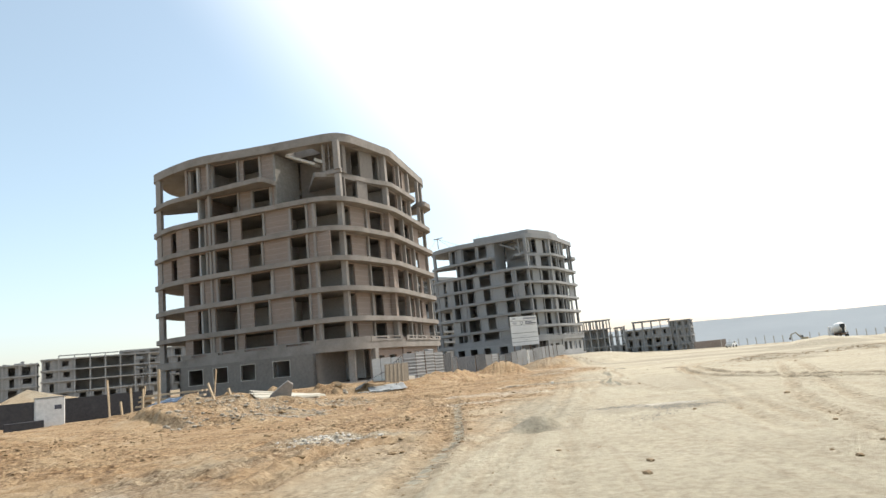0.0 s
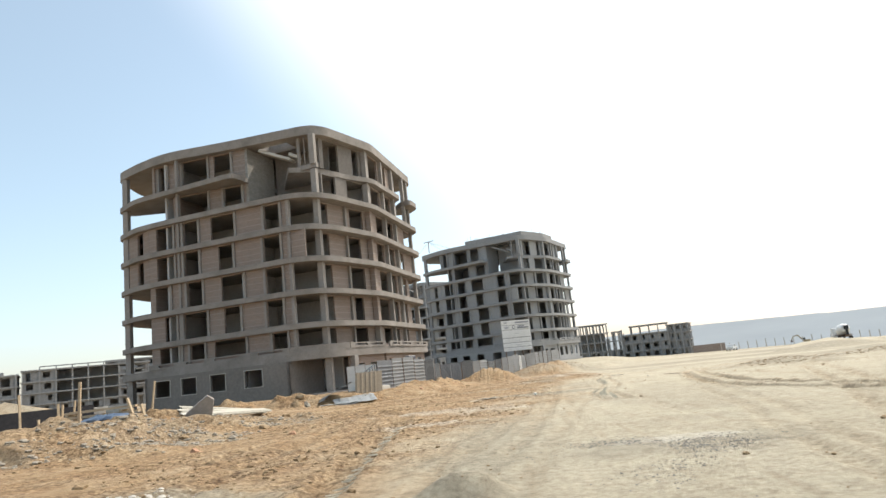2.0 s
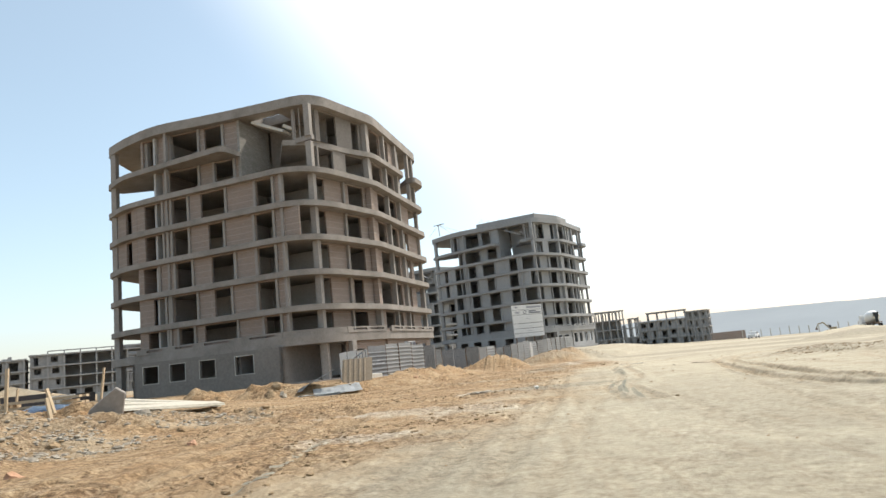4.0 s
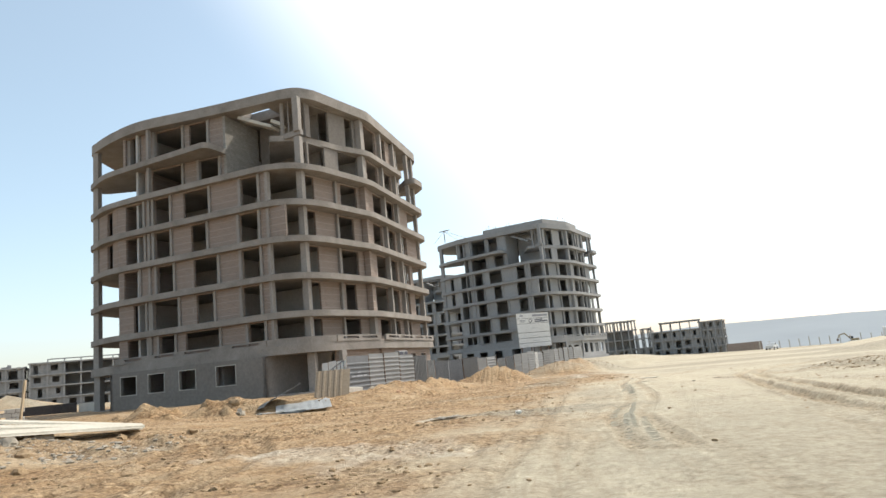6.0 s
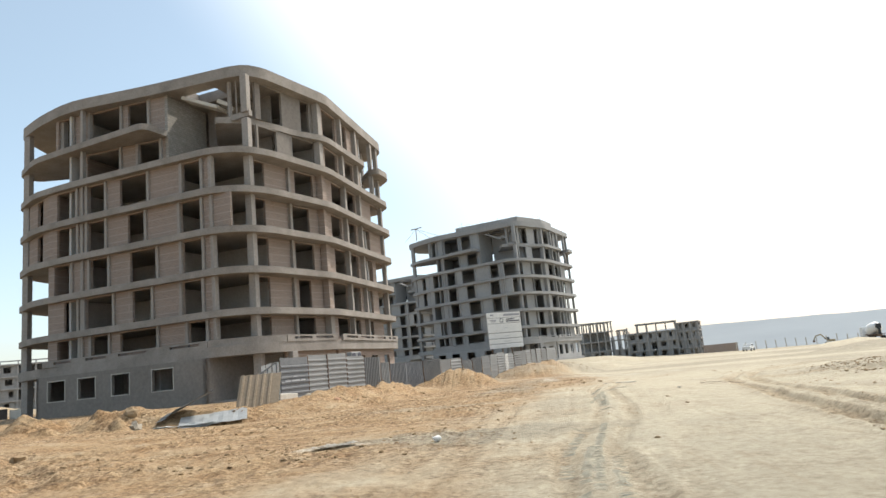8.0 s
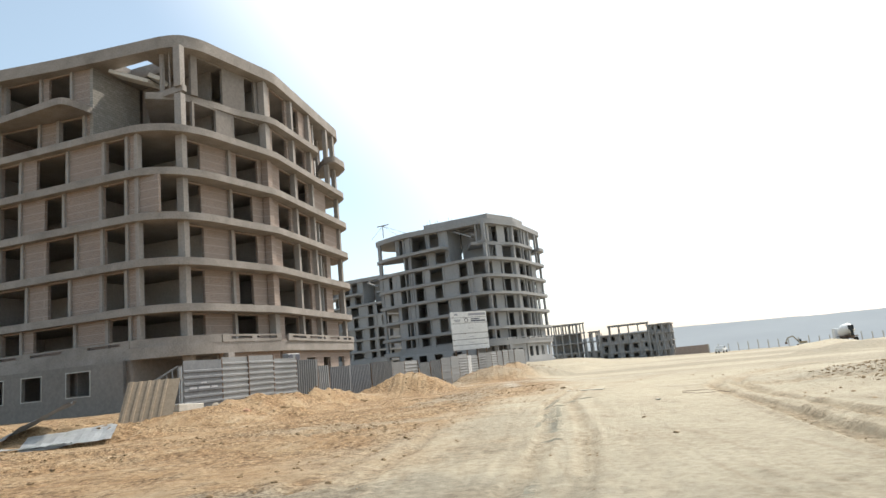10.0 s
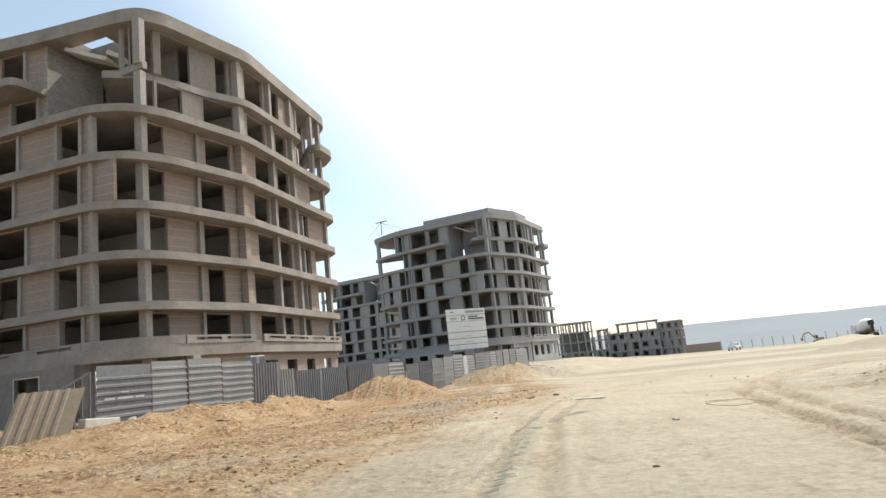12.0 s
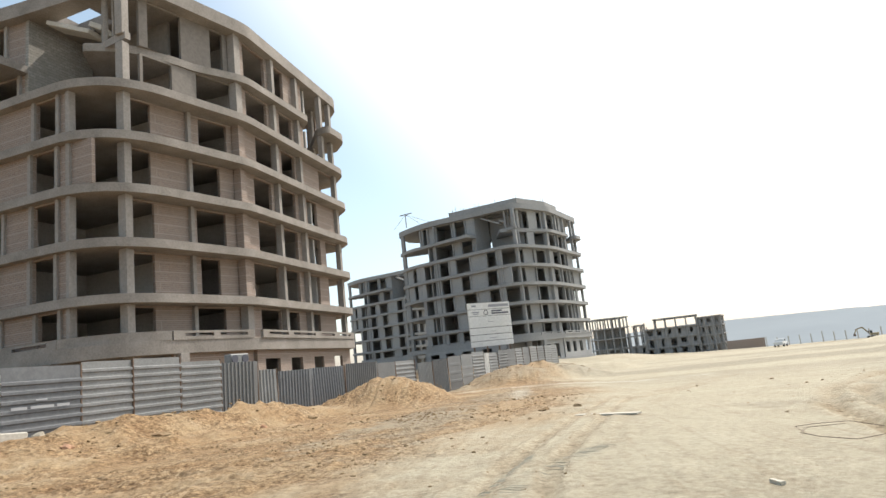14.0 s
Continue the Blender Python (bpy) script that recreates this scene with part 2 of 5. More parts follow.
# wheel ruts: points of the middle line, half the gauge, width, depth
RUTS = [([(-3.1, -8), (-3.1, -2.2), (-3.6, 3), (-4.0, 7.5), (-4.6, 12), (-6.3, 15.5), (-10.9, 20.5)], 0.85, 0.22, 0.065),
        ([(-6.2, -6), (-4.9, 0), (-4.9, 8), (-5.6, 12.5), (-8, 16.5), (-12, 19)], 0.85, 0.15, 0.05),
        ([(2.2, 10), (2.3, 14.7), (3.1, 18.2), (3.6, 21.9), (4.2, 29.6), (4.7, 32.6), (6.7, 42.8), (10.3, 50), (15, 60)], 0.3, 0.12, 0.03),
        ([(1.6, 4), (2.0, 12.2), (2.9, 16.7), (3.7, 23), (4.0, 28.5), (5.2, 36), (9, 49)], 0.9, 0.12, 0.01),
        ([(12.5, -6), (8.4, 1.0), (6.6, 5.8), (5.95, 9.8), (5.95, 13.2), (6.3, 16), (7.0, 20), (8.4, 26), (9.4, 30.5), (10.8, 36.5), (12.8, 41.5), (16.7, 47), (21, 52)], 0.42, 0.2, 0.1),
        ([(12.6, 41.0), (11.2, 37.6), (12.0, 34.0), (15.5, 28.0), (22, 22)], 0.3, 0.2, 0.08),
        ([(2.2, -4), (3.0, 1), (3.76, 4.2), (5, 12)], 0.22, 0.11, 0.018),
        ([(3.0, -5), (3.8, -1.4), (4.8, 1.8), (6.6, 6.7), (11.8, 21.5), (16, 30)], 0.36, 0.14, 0.028),
        ([(-2.4, -10), (-1.5, -4), (-0.5, 3), (0.2, 10), (0.9, 20), (1.2, 30)], 0.3, 0.13, 0.02),
        ([(-2.0, -12), (-1.2, -2), (0.2, 8), (1.6, 16), (2.4, 26)], 0.8, 0.12, 0.012),
        ([(6.0, -8), (6.6, 5), (7.6, 16), (9.5, 30)], 0.8, 0.15, 0.015),
        ([(-1.8, 26), (1.6, 33), (3.2, 42), (7.5, 58), (14, 78)], 0.8, 0.16, 0.015),
        ([(-10, 27), (-5, 28.5), (0, 32), (3, 38)], 0.8, 0.18, 0.05)]

# printed tyre treads: points of the middle line, width
TREADS = [([(1.9, 10.5), (2.03, 12.0), (2.37, 15.0)], 0.13), ([(2.18, 12.2), (2.4, 14.5), (2.87, 17.7)], 0.13), ([(2.2, 10.4), (2.32, 11.87), (2.56, 14.1)], 0.15),
          ([(1.95, 13.0), (2.06, 14.4), (2.42, 16.7)], 0.16), ([(3.3, 21.0), (3.66, 24.7), (3.93, 27.8), (4.54, 29.6), (5.3, 31.2)], 0.32), ([(3.2, 23.0), (3.52, 25.1), (3.65, 27.5), (4.26, 30.5)], 0.11),
          ([(-2.2, -6.0), (-2.1, -2.0), (-2.6, 3.0), (-3.1, 7.6)], 0.2)]


def tread_at(x, y):
    """How near a place lies to a printed tread: 1 on it, 0 away from it."""
    most = 0.0
    for pts, w in TREADS:
        for (ax, ay), (bx, by) in zip(pts, pts[1:]):
            if min(ax, bx) - 1 < x < max(ax, bx) + 1 and min(ay, by) - 1 < y < max(ay, by) + 1:
                ex, ey = bx - ax, by - ay
                t = max(0.0, min(1.0, ((x - ax) * ex + (y - ay) * ey) / (ex * ex + ey * ey)))
                far = math.hypot(x - ax - t * ex, y - ay - t * ey)
                most = max(most, smooth((0.9 * w - far) / (0.5 * w)))
    return most


def base_height(x, y):
    z = 0.2 - 0.017 * min(max(y, -30), 60) - 0.0095 * min(max(y - 60, 0), 260)
    z += -0.011 * min(max(x - 5, 0), 200) * smooth((y - 20) / 60) + 0.016 * min(max(-x - 30, 0), 120) * smooth((y - 20) / 60)
    z -= 0.035 * smooth((x - 45) / 30) * min(max(y - 168, 0), 400) + 0.03 * min(max(y - 300, 0), 500)
    z += 0.35 * smooth((-x - 7) / 8) * smooth((34 - y) / 10) * smooth((y + 6) / 8) * smooth((x + 25) / 7)
    z += 0.62 * smooth((-x - 4.5) / 4) * smooth((y - 32) / 4)
    z += 1.6 * smooth((36 - math.hypot(x + 2, y - 150)) / 16)
    z -= 0.3 * smooth((x - 4.5) / 6) * smooth((y - 14) / 18)
    return z


def rut_at(x, y):
    """Depth of the wheel ruts at a place, and how much the wheels have churned it."""
    d, churned = 0.0, 0.0
    for pts, half, width, depth in RUTS:
        if not (min(p[0] for p in pts) - 2 < x < max(p[0] for p in pts) + 2 and min(p[1] for p in pts) - 2 < y < max(p[1] for p in pts) + 2):
            continue
        best, s, at = 9.0, 0.0, 0.0
        for (ax, ay), (bx, by) in zip(pts, pts[1:]):
            ex, ey = bx - ax, by - ay
            n = math.hypot(ex, ey)
            t = max(0.0, min(1.0, ((x - ax) * ex + (y - ay) * ey) / (n * n)))
            far = math.hypot(x - ax - t * ex, y - ay - t * ey)
            if far < best:
                best, at = far, s + t * n
            s += n
        o = abs(best - half)
        if o < 3 * width:
            u = o / width
            fade = 0.75 + 0.4 * noise.noise((x * 0.35, y * 0.35, 5))
            bars = 0.5 * math.sin(at * 2 * math.pi / 0.34 + 1.5 * noise.noise((x, y, 2)))
            d += fade * depth * (-(1 + bars) * smooth((1.35 - u) / 0.7) + (0.35 + 0.5 * noise.noise((x * 2.2, y * 2.2, 9))) * math.exp(-(u - 1.5) ** 2 * 5))
            churned = max(churned, fade * math.exp(-u * u * 0.5) * min(1.0, depth / 0.05))
    return d, churned


def loose(x, y):
    """How churned the earth is: little on the graded road, much beside it."""
    edge = x - (-0.6 + 0.16 * min(y, 50)) + 1.4 * noise.noise((x * 0.15, y * 0.15, 4.0)) + 1.1 * noise.noise((x * 0.6, y * 0.45, 8.0)) + 0.7 * noise.noise((x * 1.9, y * 1.5, 3.0))
    return 1.0 - 0.86 * smooth((edge + 3.7) / 4.4)


def ridged(p, k):
    return 1 - 2 * abs(noise.noise(p * k))


def height(x, y, fine=True):
    z = base_height(x, y)
    p = Vector((x, y, 0))
    heap = 0.0
    for hx, hy, a, b, h, turn in HEAPS:
        dx, dy = x - hx, y - hy
        if abs(dx) > 1.6 * a + 1 or abs(dy) > 1.6 * a + 1:
            continue
        c, s = math.cos(radians(turn)), math.sin(radians(turn))
        r = math.hypot((c * dx + s * dy) / a, (-s * dx + c * dy) / b)
        r += 0.25 * noise.noise(p * 0.45 + Vector((hx, 0, 0))) + 0.1 * noise.noise(p * 1.4)
        if r < 1.35:
            heap += h * smooth((1.3 - r) / 1.2)
    # steep dug face at the bank's end
    s, u = -0.447 * (x + 11.8) - 0.894 * (y - 5.75), 0.894 * (x + 11.8) - 0.447 * (y - 5.75)
    if -3 < s < 0.3 and -1.5 < u < 2.4:
        heap += 0.28 * smooth((0.05 - s + 0.1 * noise.noise(p * 2.5)) / 0.22) * smooth((s + 2.8) / 2.2) * smooth((u + 1.1) / 0.35) * smooth((2.2 - u) / 1.6)
    z += heap
    if -60 < x < 90 and -40 < y < 150:
        w = loose(x, y)
        z += rut_at(x, y)[0]
        rough = 0.02 + 0.6 * w + min(heap, 0.6)
        z += w * 0.06 * noise.noise(p * 0.3) + rough * 0.025 * noise.noise(p * 0.9 + Vector((7, 0, 0)))
        z += rough * (0.02 * ridged(p + Vector((3, 1, 0)), 1.3) + 0.03 * noise.noise(p * 2.6)) + (1 - w) * 0.012 * noise.noise(p * 0.5)
        if fine and -20 < y < 70:
            churn = smooth(2.0 * noise.noise(p * 0.22 + Vector((2, 8, 0))) + 0.5)
            z += rough * (0.02 + 0.06 * churn) * ridged(p, 3.3) + rough * (0.02 + 0.08 * churn) * noise.noise(p * 5.3) + 0.004 * noise.noise(p * 7)
    elif x > 60 or y > 120:
        z += 0.5 * noise.noise(p * 0.03)
    return z


def axis(lo, hi, step, far_lo, far_hi, grow=1.13):
    mid = list(np.arange(lo, hi + 1e-6, step))
    for sign, start, end in ((1, hi, far_hi), (-1, lo, far_lo)):
        s, at = step, start
        while (at < end) if sign > 0 else (at > end):
            s *= grow
            at += sign * s
            mid.append(at)
    return sorted(mid)


# patches of grey spoil and of pale lime: x, y, half-length, half-width, strength
GREY_SPOIL = [(-0.9, -1.7, 0.6, 0.45, 0.8), (-0.7, 3, 0.9, 5, 0.6), (0.6, 17.5, 2.4, 1.3, 1.0), (-10.2, 9.5, 2.2, 3.6, 0.5), (-9.3, 15, 2.0, 3.0, 0.4), (-0.8, 0.0, 0.5, 0.9, 0.8), (0.35, 17.4, 1.2, 1.0, 1.0), (-4.6, -0.6, 1.3, 1.0, 0.9), (1.6, 0.4, 1.3, 0.9, 0.8),
              (-5.6, -6, 1.2, 4.5, 0.55), (2.5, 24, 0.8, 4, 0.5), (-1.5, 27.5, 2.5, 1.5, 0.5), (0.8, 40, 1.6, 6, 0.8), (2.6, 50, 1.5, 6, 0.7), (2.4, 70, 2.6, 3.0, 0.7), (3.5, 10, 2.2, 7, 0.35), (15.5, 34, 3.2, 8, 0.75), (24, 39, 5, 7, 0.7), (10, 24, 1.2, 3, 0.5), (16, 60, 6, 2, 0.5), (30, 62, 10, 3, 0.6), (12, 38, 3, 1.2, 0.5)]
PALE_LIME = [(-4.6, -0.9, 0.5, 0.4, 0.9), (-2.6, 7.2, 1.0, 0.6, 0.7), (-1.6, 17.6, 0.8, 0.3, 0.9), (-3.4, 12.6, 1.6, 0.7, 0.6), (1.6, 0.9, 0.7, 0.3, 0.9), (-5.8, -8, 0.5, 2.5, 0.8), (-1.6, 11.5, 1.5, 1.2, 0.5), (6.5, 62, 7, 0.8, 0.9), (3.4, 52, 0.5, 6, 0.7)]


def zone(spots, x, y, k):
    most = 0.0
    for sx, sy, a, b, s in spots:
        if abs(x - sx) < 2 * a and abs(y - sy) < 2 * b:
            r = math.hypot((x - sx) / a, (y - sy) / b) + 0.7 * noise.noise((x * 0.8, y * 0.8, k)) + 0.35 * noise.noise((x * 2.6, y * 2.6, k))
            most = max(most, s * smooth((1.25 - r) / 0.7))
    return most



def far_spoil(x, y):
    """Broad streaks of darker spoil on the open ground beyond the road."""
    return 0.9 * smooth(max((x - 9 - 0.1 * y) / 10, (y - 45) / 30)) * smooth(2.6 * noise.noise((x * 0.035, y * 0.13, 3.3)) + 1.1 * noise.noise((x * 0.15, y * 0.5, 1.0)) + 0.15)


def ground_mat():
    m = mat("sandy_earth", (0.5, 0.36, 0.2), 0.95)
    tc = node(m, "ShaderNodeTexCoord")
    v = tc.outputs["Object"]
    zones = node(m, "ShaderNodeAttribute")
    zones.attribute_name = "soil"
    sep = node(m, "ShaderNodeSeparateColor")
    link(m, zones.outputs["Color"], sep.inputs[0])
    mid, small, crumbs = noise_of(m, v, 0.7, 7, 0.68), noise_of(m, v, 9.0, 9, 0.8), noise_of(m, v, 2.6, 12, 0.86)
    dirt = ramp(m, mid, [(0.25, (0.265, 0.168, 0.086)), (0.42, (0.34, 0.232, 0.131)), (0.58, (0.39, 0.29, 0.178)), (0.78, (0.42, 0.35, 0.25))])
    road = ramp(m, mid, [(0.2, (0.38, 0.34, 0.257)), (0.5, (0.44, 0.397, 0.303)), (0.8, (0.485, 0.445, 0.35))])
    col = blend(m, sep.outputs[0], dirt, road)
    grey = ramp(m, crumbs, [(0.3, (0.19, 0.167, 0.128)), (0.55, (0.34, 0.31, 0.24)), (0.75, (0.46, 0.425, 0.345))])
    col = blend(m, sep.outputs[1], col, grey)
    col = blend(m, sep.outputs[2], col, ramp(m, crumbs, [(0.35, (0.36, 0.325, 0.26)), (0.6, (0.60, 0.57, 0.49))]))
    # wheel streaks, crumbs and grains
    tracks = node(m, "ShaderNodeMapping")
    tracks.inputs["Rotation"].default_value = (0, 0, radians(7))
    tracks.inputs["Scale"].default_value = (6.0, 0.3, 1)
    link(m, v, tracks.inputs["Vector"])
    streak = noise_of(m, tracks.outputs["Vector"], 1.0, 6, 0.6)
    col = blend(m, ramp(m, streak, [(0.3, (0.28,) * 3), (0.46, (0, 0, 0)), (1.0, (0, 0, 0))]), col, (0.27, 0.20, 0.125))
    col = blend(m, ramp(m, streak, [(0.55, (0, 0, 0)), (0.75, (0.35,) * 3)]), col, (0.52, 0.46, 0.35))
    # broken, crumbly parts: dark crumbs lie thick on dirt, thin on the road
    loose_f = node(m, "ShaderNodeMapRange")
    for key, value in (("To Min", 0.8), ("To Max", 0.2)):
        loose_f.inputs[key].default_value = value
    link(m, sep.outputs[0], loose_f.inputs["Value"])
    gate = node(m, "ShaderNodeMath")
    gate.operation = "MULTIPLY"
    spots = node(m, "ShaderNodeSeparateColor")
    link(m, ramp(m, crumbs, [(0.39, (1, 1, 1)), (0.47, (0, 0, 0))]), spots.inputs[0])
    link(m, spots.outputs[0], gate.inputs[0])
    broken = node(m, "ShaderNodeMath")
    broken.operation = "MULTIPLY"
    link(m, loose_f.outputs["Result"], broken.inputs[0])
    link(m, ramp(m, noise_of(m, v, 0.42, 5, 0.65), [(0.40, (0.2,) * 3), (0.54, (1, 1, 1))]), broken.inputs[1])
    link(m, broken.outputs[0], gate.inputs[1])
    col = blend(m, gate.outputs[0], col, (0.22, 0.14, 0.078))
    grain = ramp(m, small, [(0.3, (0.45, 0.4, 0.36)), (0.5, (0.95, 0.94, 0.92)), (0.72, (1.25, 1.25, 1.25))])
    grain_f = node(m, "ShaderNodeMapRange")
    for key, value in (("To Min", 0.8), ("To Max", 0.6)):
        grain_f.inputs[key].default_value = value
    link(m, sep.outputs[0], grain_f.inputs["Value"])
    col = blend(m, grain_f.outputs["Result"], col, grain, "MULTIPLY")
    pebbles = node(m, "ShaderNodeTexVoronoi", Scale=9.0, Randomness=1.0)
    link(m, v, pebbles.inputs["Vector"])
    # clods: crevice shade multiplied in between them, and a tone of its own for each
    for size, far in ((8.0, 0.62), (21.0, 0.6)):
        warp = node(m, "ShaderNodeVectorMath")
        warp.operation = "MULTIPLY_ADD"
        wob = node(m, "ShaderNodeTexNoise", Scale=size * 0.6, Detail=3.0)
        link(m, v, wob.inputs["Vector"])
        link(m, wob.outputs["Color"], warp.inputs[0])
        warp.inputs[1].default_value = (1.6 / size,) * 3
        link(m, v, warp.inputs[2])
        cells = node(m, "ShaderNodeTexVoronoi", Scale=size, Randomness=1.0)
        link(m, warp.outputs[0], cells.inputs["Vector"])
        one = node(m, "ShaderNodeSeparateColor")
        link(m, cells.outputs["Color"], one.inputs[0])
        gap_shade = ramp(m, cells.outputs["Distance"], [(0.25, (1.06, 1.06, 1.06)), (far, (0.82, 0.78, 0.74)), (far + 0.16, (0.42, 0.37, 0.33))])
        tone = ramp(m, one.outputs[0], [(0.0, (0.7, 0.67, 0.64)), (0.2, (0.97, 0.97, 0.97)), (1.0, (1.18, 1.18, 1.18))])
        both = blend(m, 1.0, gap_shade, tone, "MULTIPLY")
        col = blend(m, broken.outputs[0], col, both, "MULTIPLY")
    return finish(m, col, [(crumbs, 0.6, 0.09), (small, 0.6, 0.03), (pebbles.outputs["Distance"], 0.25, 0.02)])


EARTH = ground_mat()
xs = axis(-7, 8, 0.065, -7.1, 3500, 1.05)[1:]
xs = [x for x in axis(-17, -7.1, 0.11, -3500, -7.0, 1.05) if x < xs[0] - 0.05] + xs
ys = axis(-10, 34, 0.08, -900, 4300, 1.045)
verts = [(x, y, height(x, y)) for y in ys for x in xs]
nx = len(xs)
faces = [(j * nx + i, j * nx + i + 1, (j + 1) * nx + i + 1, (j + 1) * nx + i) for j in range(len(ys) - 1) for i in range(nx - 1)]
me = bpy.data.meshes.new("ground")
me.from_pydata(verts, [], faces)
me.polygons.foreach_set("use_smooth", [True] * len(me.polygons))
me.materials.append(EARTH)
soil = me.color_attributes.new("soil", "FLOAT_COLOR", "POINT")
tones = []
for x, y, z in verts:
    if -60 < x < 90 and -40 < y < 150:
        churned = rut_at(x, y)[1]
        on_road = 1.15 * (1 - loose(x, y))
        tones += [max(0.0, min(1.0, on_road - 0.5 * churned)), max(zone(GREY_SPOIL, x, y, 1.0) * 0.9, 0.18 * tread_at(x, y), far_spoil(x, y)) + 0.3 * churned * (0.8 + noise.noise((x, y, 0))), zone(PALE_LIME, x, y, 6.0), 1.0]
    else:
        tones += [0.85 if x > -40 else 0.4, 0.1 + far_spoil(x, y), 0.0, 1.0]
soil.data.foreach_set("color", [max(0.0, min(1.0, c)) for c in tones])
tagged(new("ground", me), "sandy building-site ground with wheel ruts, loose earth and heaps", "ground", kind="structure")


# ---- the eight-storey shell ----
SOFFIT = {1: 3.4, 2: 6.5, 3: 9.85, 4: 13.2, 5: 16.55, 6: 19.9, 7: 23.25, 8: 27.2}
TOP = {0: 0.3, 1: 4.2, 2: 7.05, 3: 10.4, 4: 13.75, 5: 17.1, 6: 20.45, 7: 23.8, 8: 28.2}
EDGE = [(-45.2, 62.9), (-41.4, 59.9), (-36.9, 58.4), (-27.5, 56.1), (-21.5, 54.75), (-19.1, 55.3), (-17.5, 57.0), (-14.3, 63.9), (-11.9, 79.5),
        (-14.0, 83.0), (-24.0, 84.5), (-38.0, 80.0), (-45.2, 69.5)]
ROOF = [(-45.0, 62.8), (-41.5, 60.6), (-36.8, 58.4), (-28.8, 57.7), (-20.4, 56.5), (-19.0, 56.6), (-17.8, 57.7), (-14.4, 64.8), (-12.4, 80.9),
        (-14.0, 83.5), (-24.0, 85.0), (-38.0, 80.5), (-46.0, 69.5)]
LEFT = ((-44.0, 60.75), (-20.0, 54.94))
LEFT_TOP = ((-44.0, 60.75), (-27.3, 58.2))
CHAMFER = ((-19.2, 57.2), (-15.4, 65.0))
RIGHT = ((-15.2, 65.0), (-12.9, 80.5))
# openings (start, end) along each face, storey by storey
LEFT_OPEN = {1: [(5.7, 8.3), (9.8, 11.7), (12.9, 16.9), (20.1, 21.9)], 2: [(6.5, 8.15), (9.1, 12.2), (14.3, 16.4), (19.6, 21.6)],
             3: [(5.3, 7.4), (9.65, 11.7), (14.1, 17.0), (19.7, 21.75)], 4: [(5.6, 8.1), (9.4, 11.4), (13.9, 15.8), (19.6, 21.7)],
             5: [(5.6, 8.0), (9.4, 11.4), (13.05, 16.15), (19.9, 21.8)], 6: [(8.5, 12.1), (14.15, 16.35)], 7: [(5.2, 6.9), (8.95, 12.2), (13.0, 15.15)]}
CHAMFER_OPEN = {1: [(-0.2, 1.5), (4.35, 6.7)], 2: [(-0.2, 1.55), (4.9, 6.4)], 3: [(-0.2, 1.6), (4.7, 7.05)], 4: [(-0.2, 1.45), (4.35, 6.7)],
                5: [(-0.2, 1.5), (5.1, 7.45)], 6: [(1.1, 3.2), (5.1, 8.0)], 7: [(1.5, 4.0), (6.4, 7.5)]}
RIGHT_OPEN = {1: [(1.2, 3.9), (4.9, 6.7), (8.6, 10.3), (13.3, 15.0)], 2: [(0.6, 4.0), (5.0, 7.2), (8.8, 10.7), (12.4, 14.6)],
              3: [(1.5, 4.2), (5.0, 7.3), (9.2, 11.3), (12.3, 15.1)], 4: [(1.2, 3.6), (5.1, 7.35), (9.3, 11.1)], 5: [(1.7, 4.2), (5.5, 7.6), (12.0, 15.0)],
              6: [(0.7, 3.6), (5.5, 7.5)], 7: [(0.6, 3.6), (4.5, 6.5)]}


def along(face, u, out=0.0):
    p, q = Vector(face[0]), Vector(face[1])
    e = (q - p).normalized()
    return p + e * u + Vector((e.y, -e.x)) * out


def turn_of(face):
    return math.atan2(face[1][1] - face[0][1], face[1][0] - face[0][0])


def placed(ob, parent):
    """Keeps a mesh that was built in place where it is, under a parent that stands elsewhere."""
    ob.parent = parent
    ob.matrix_parent_inverse = parent.matrix_basis.inverted()
    return ob


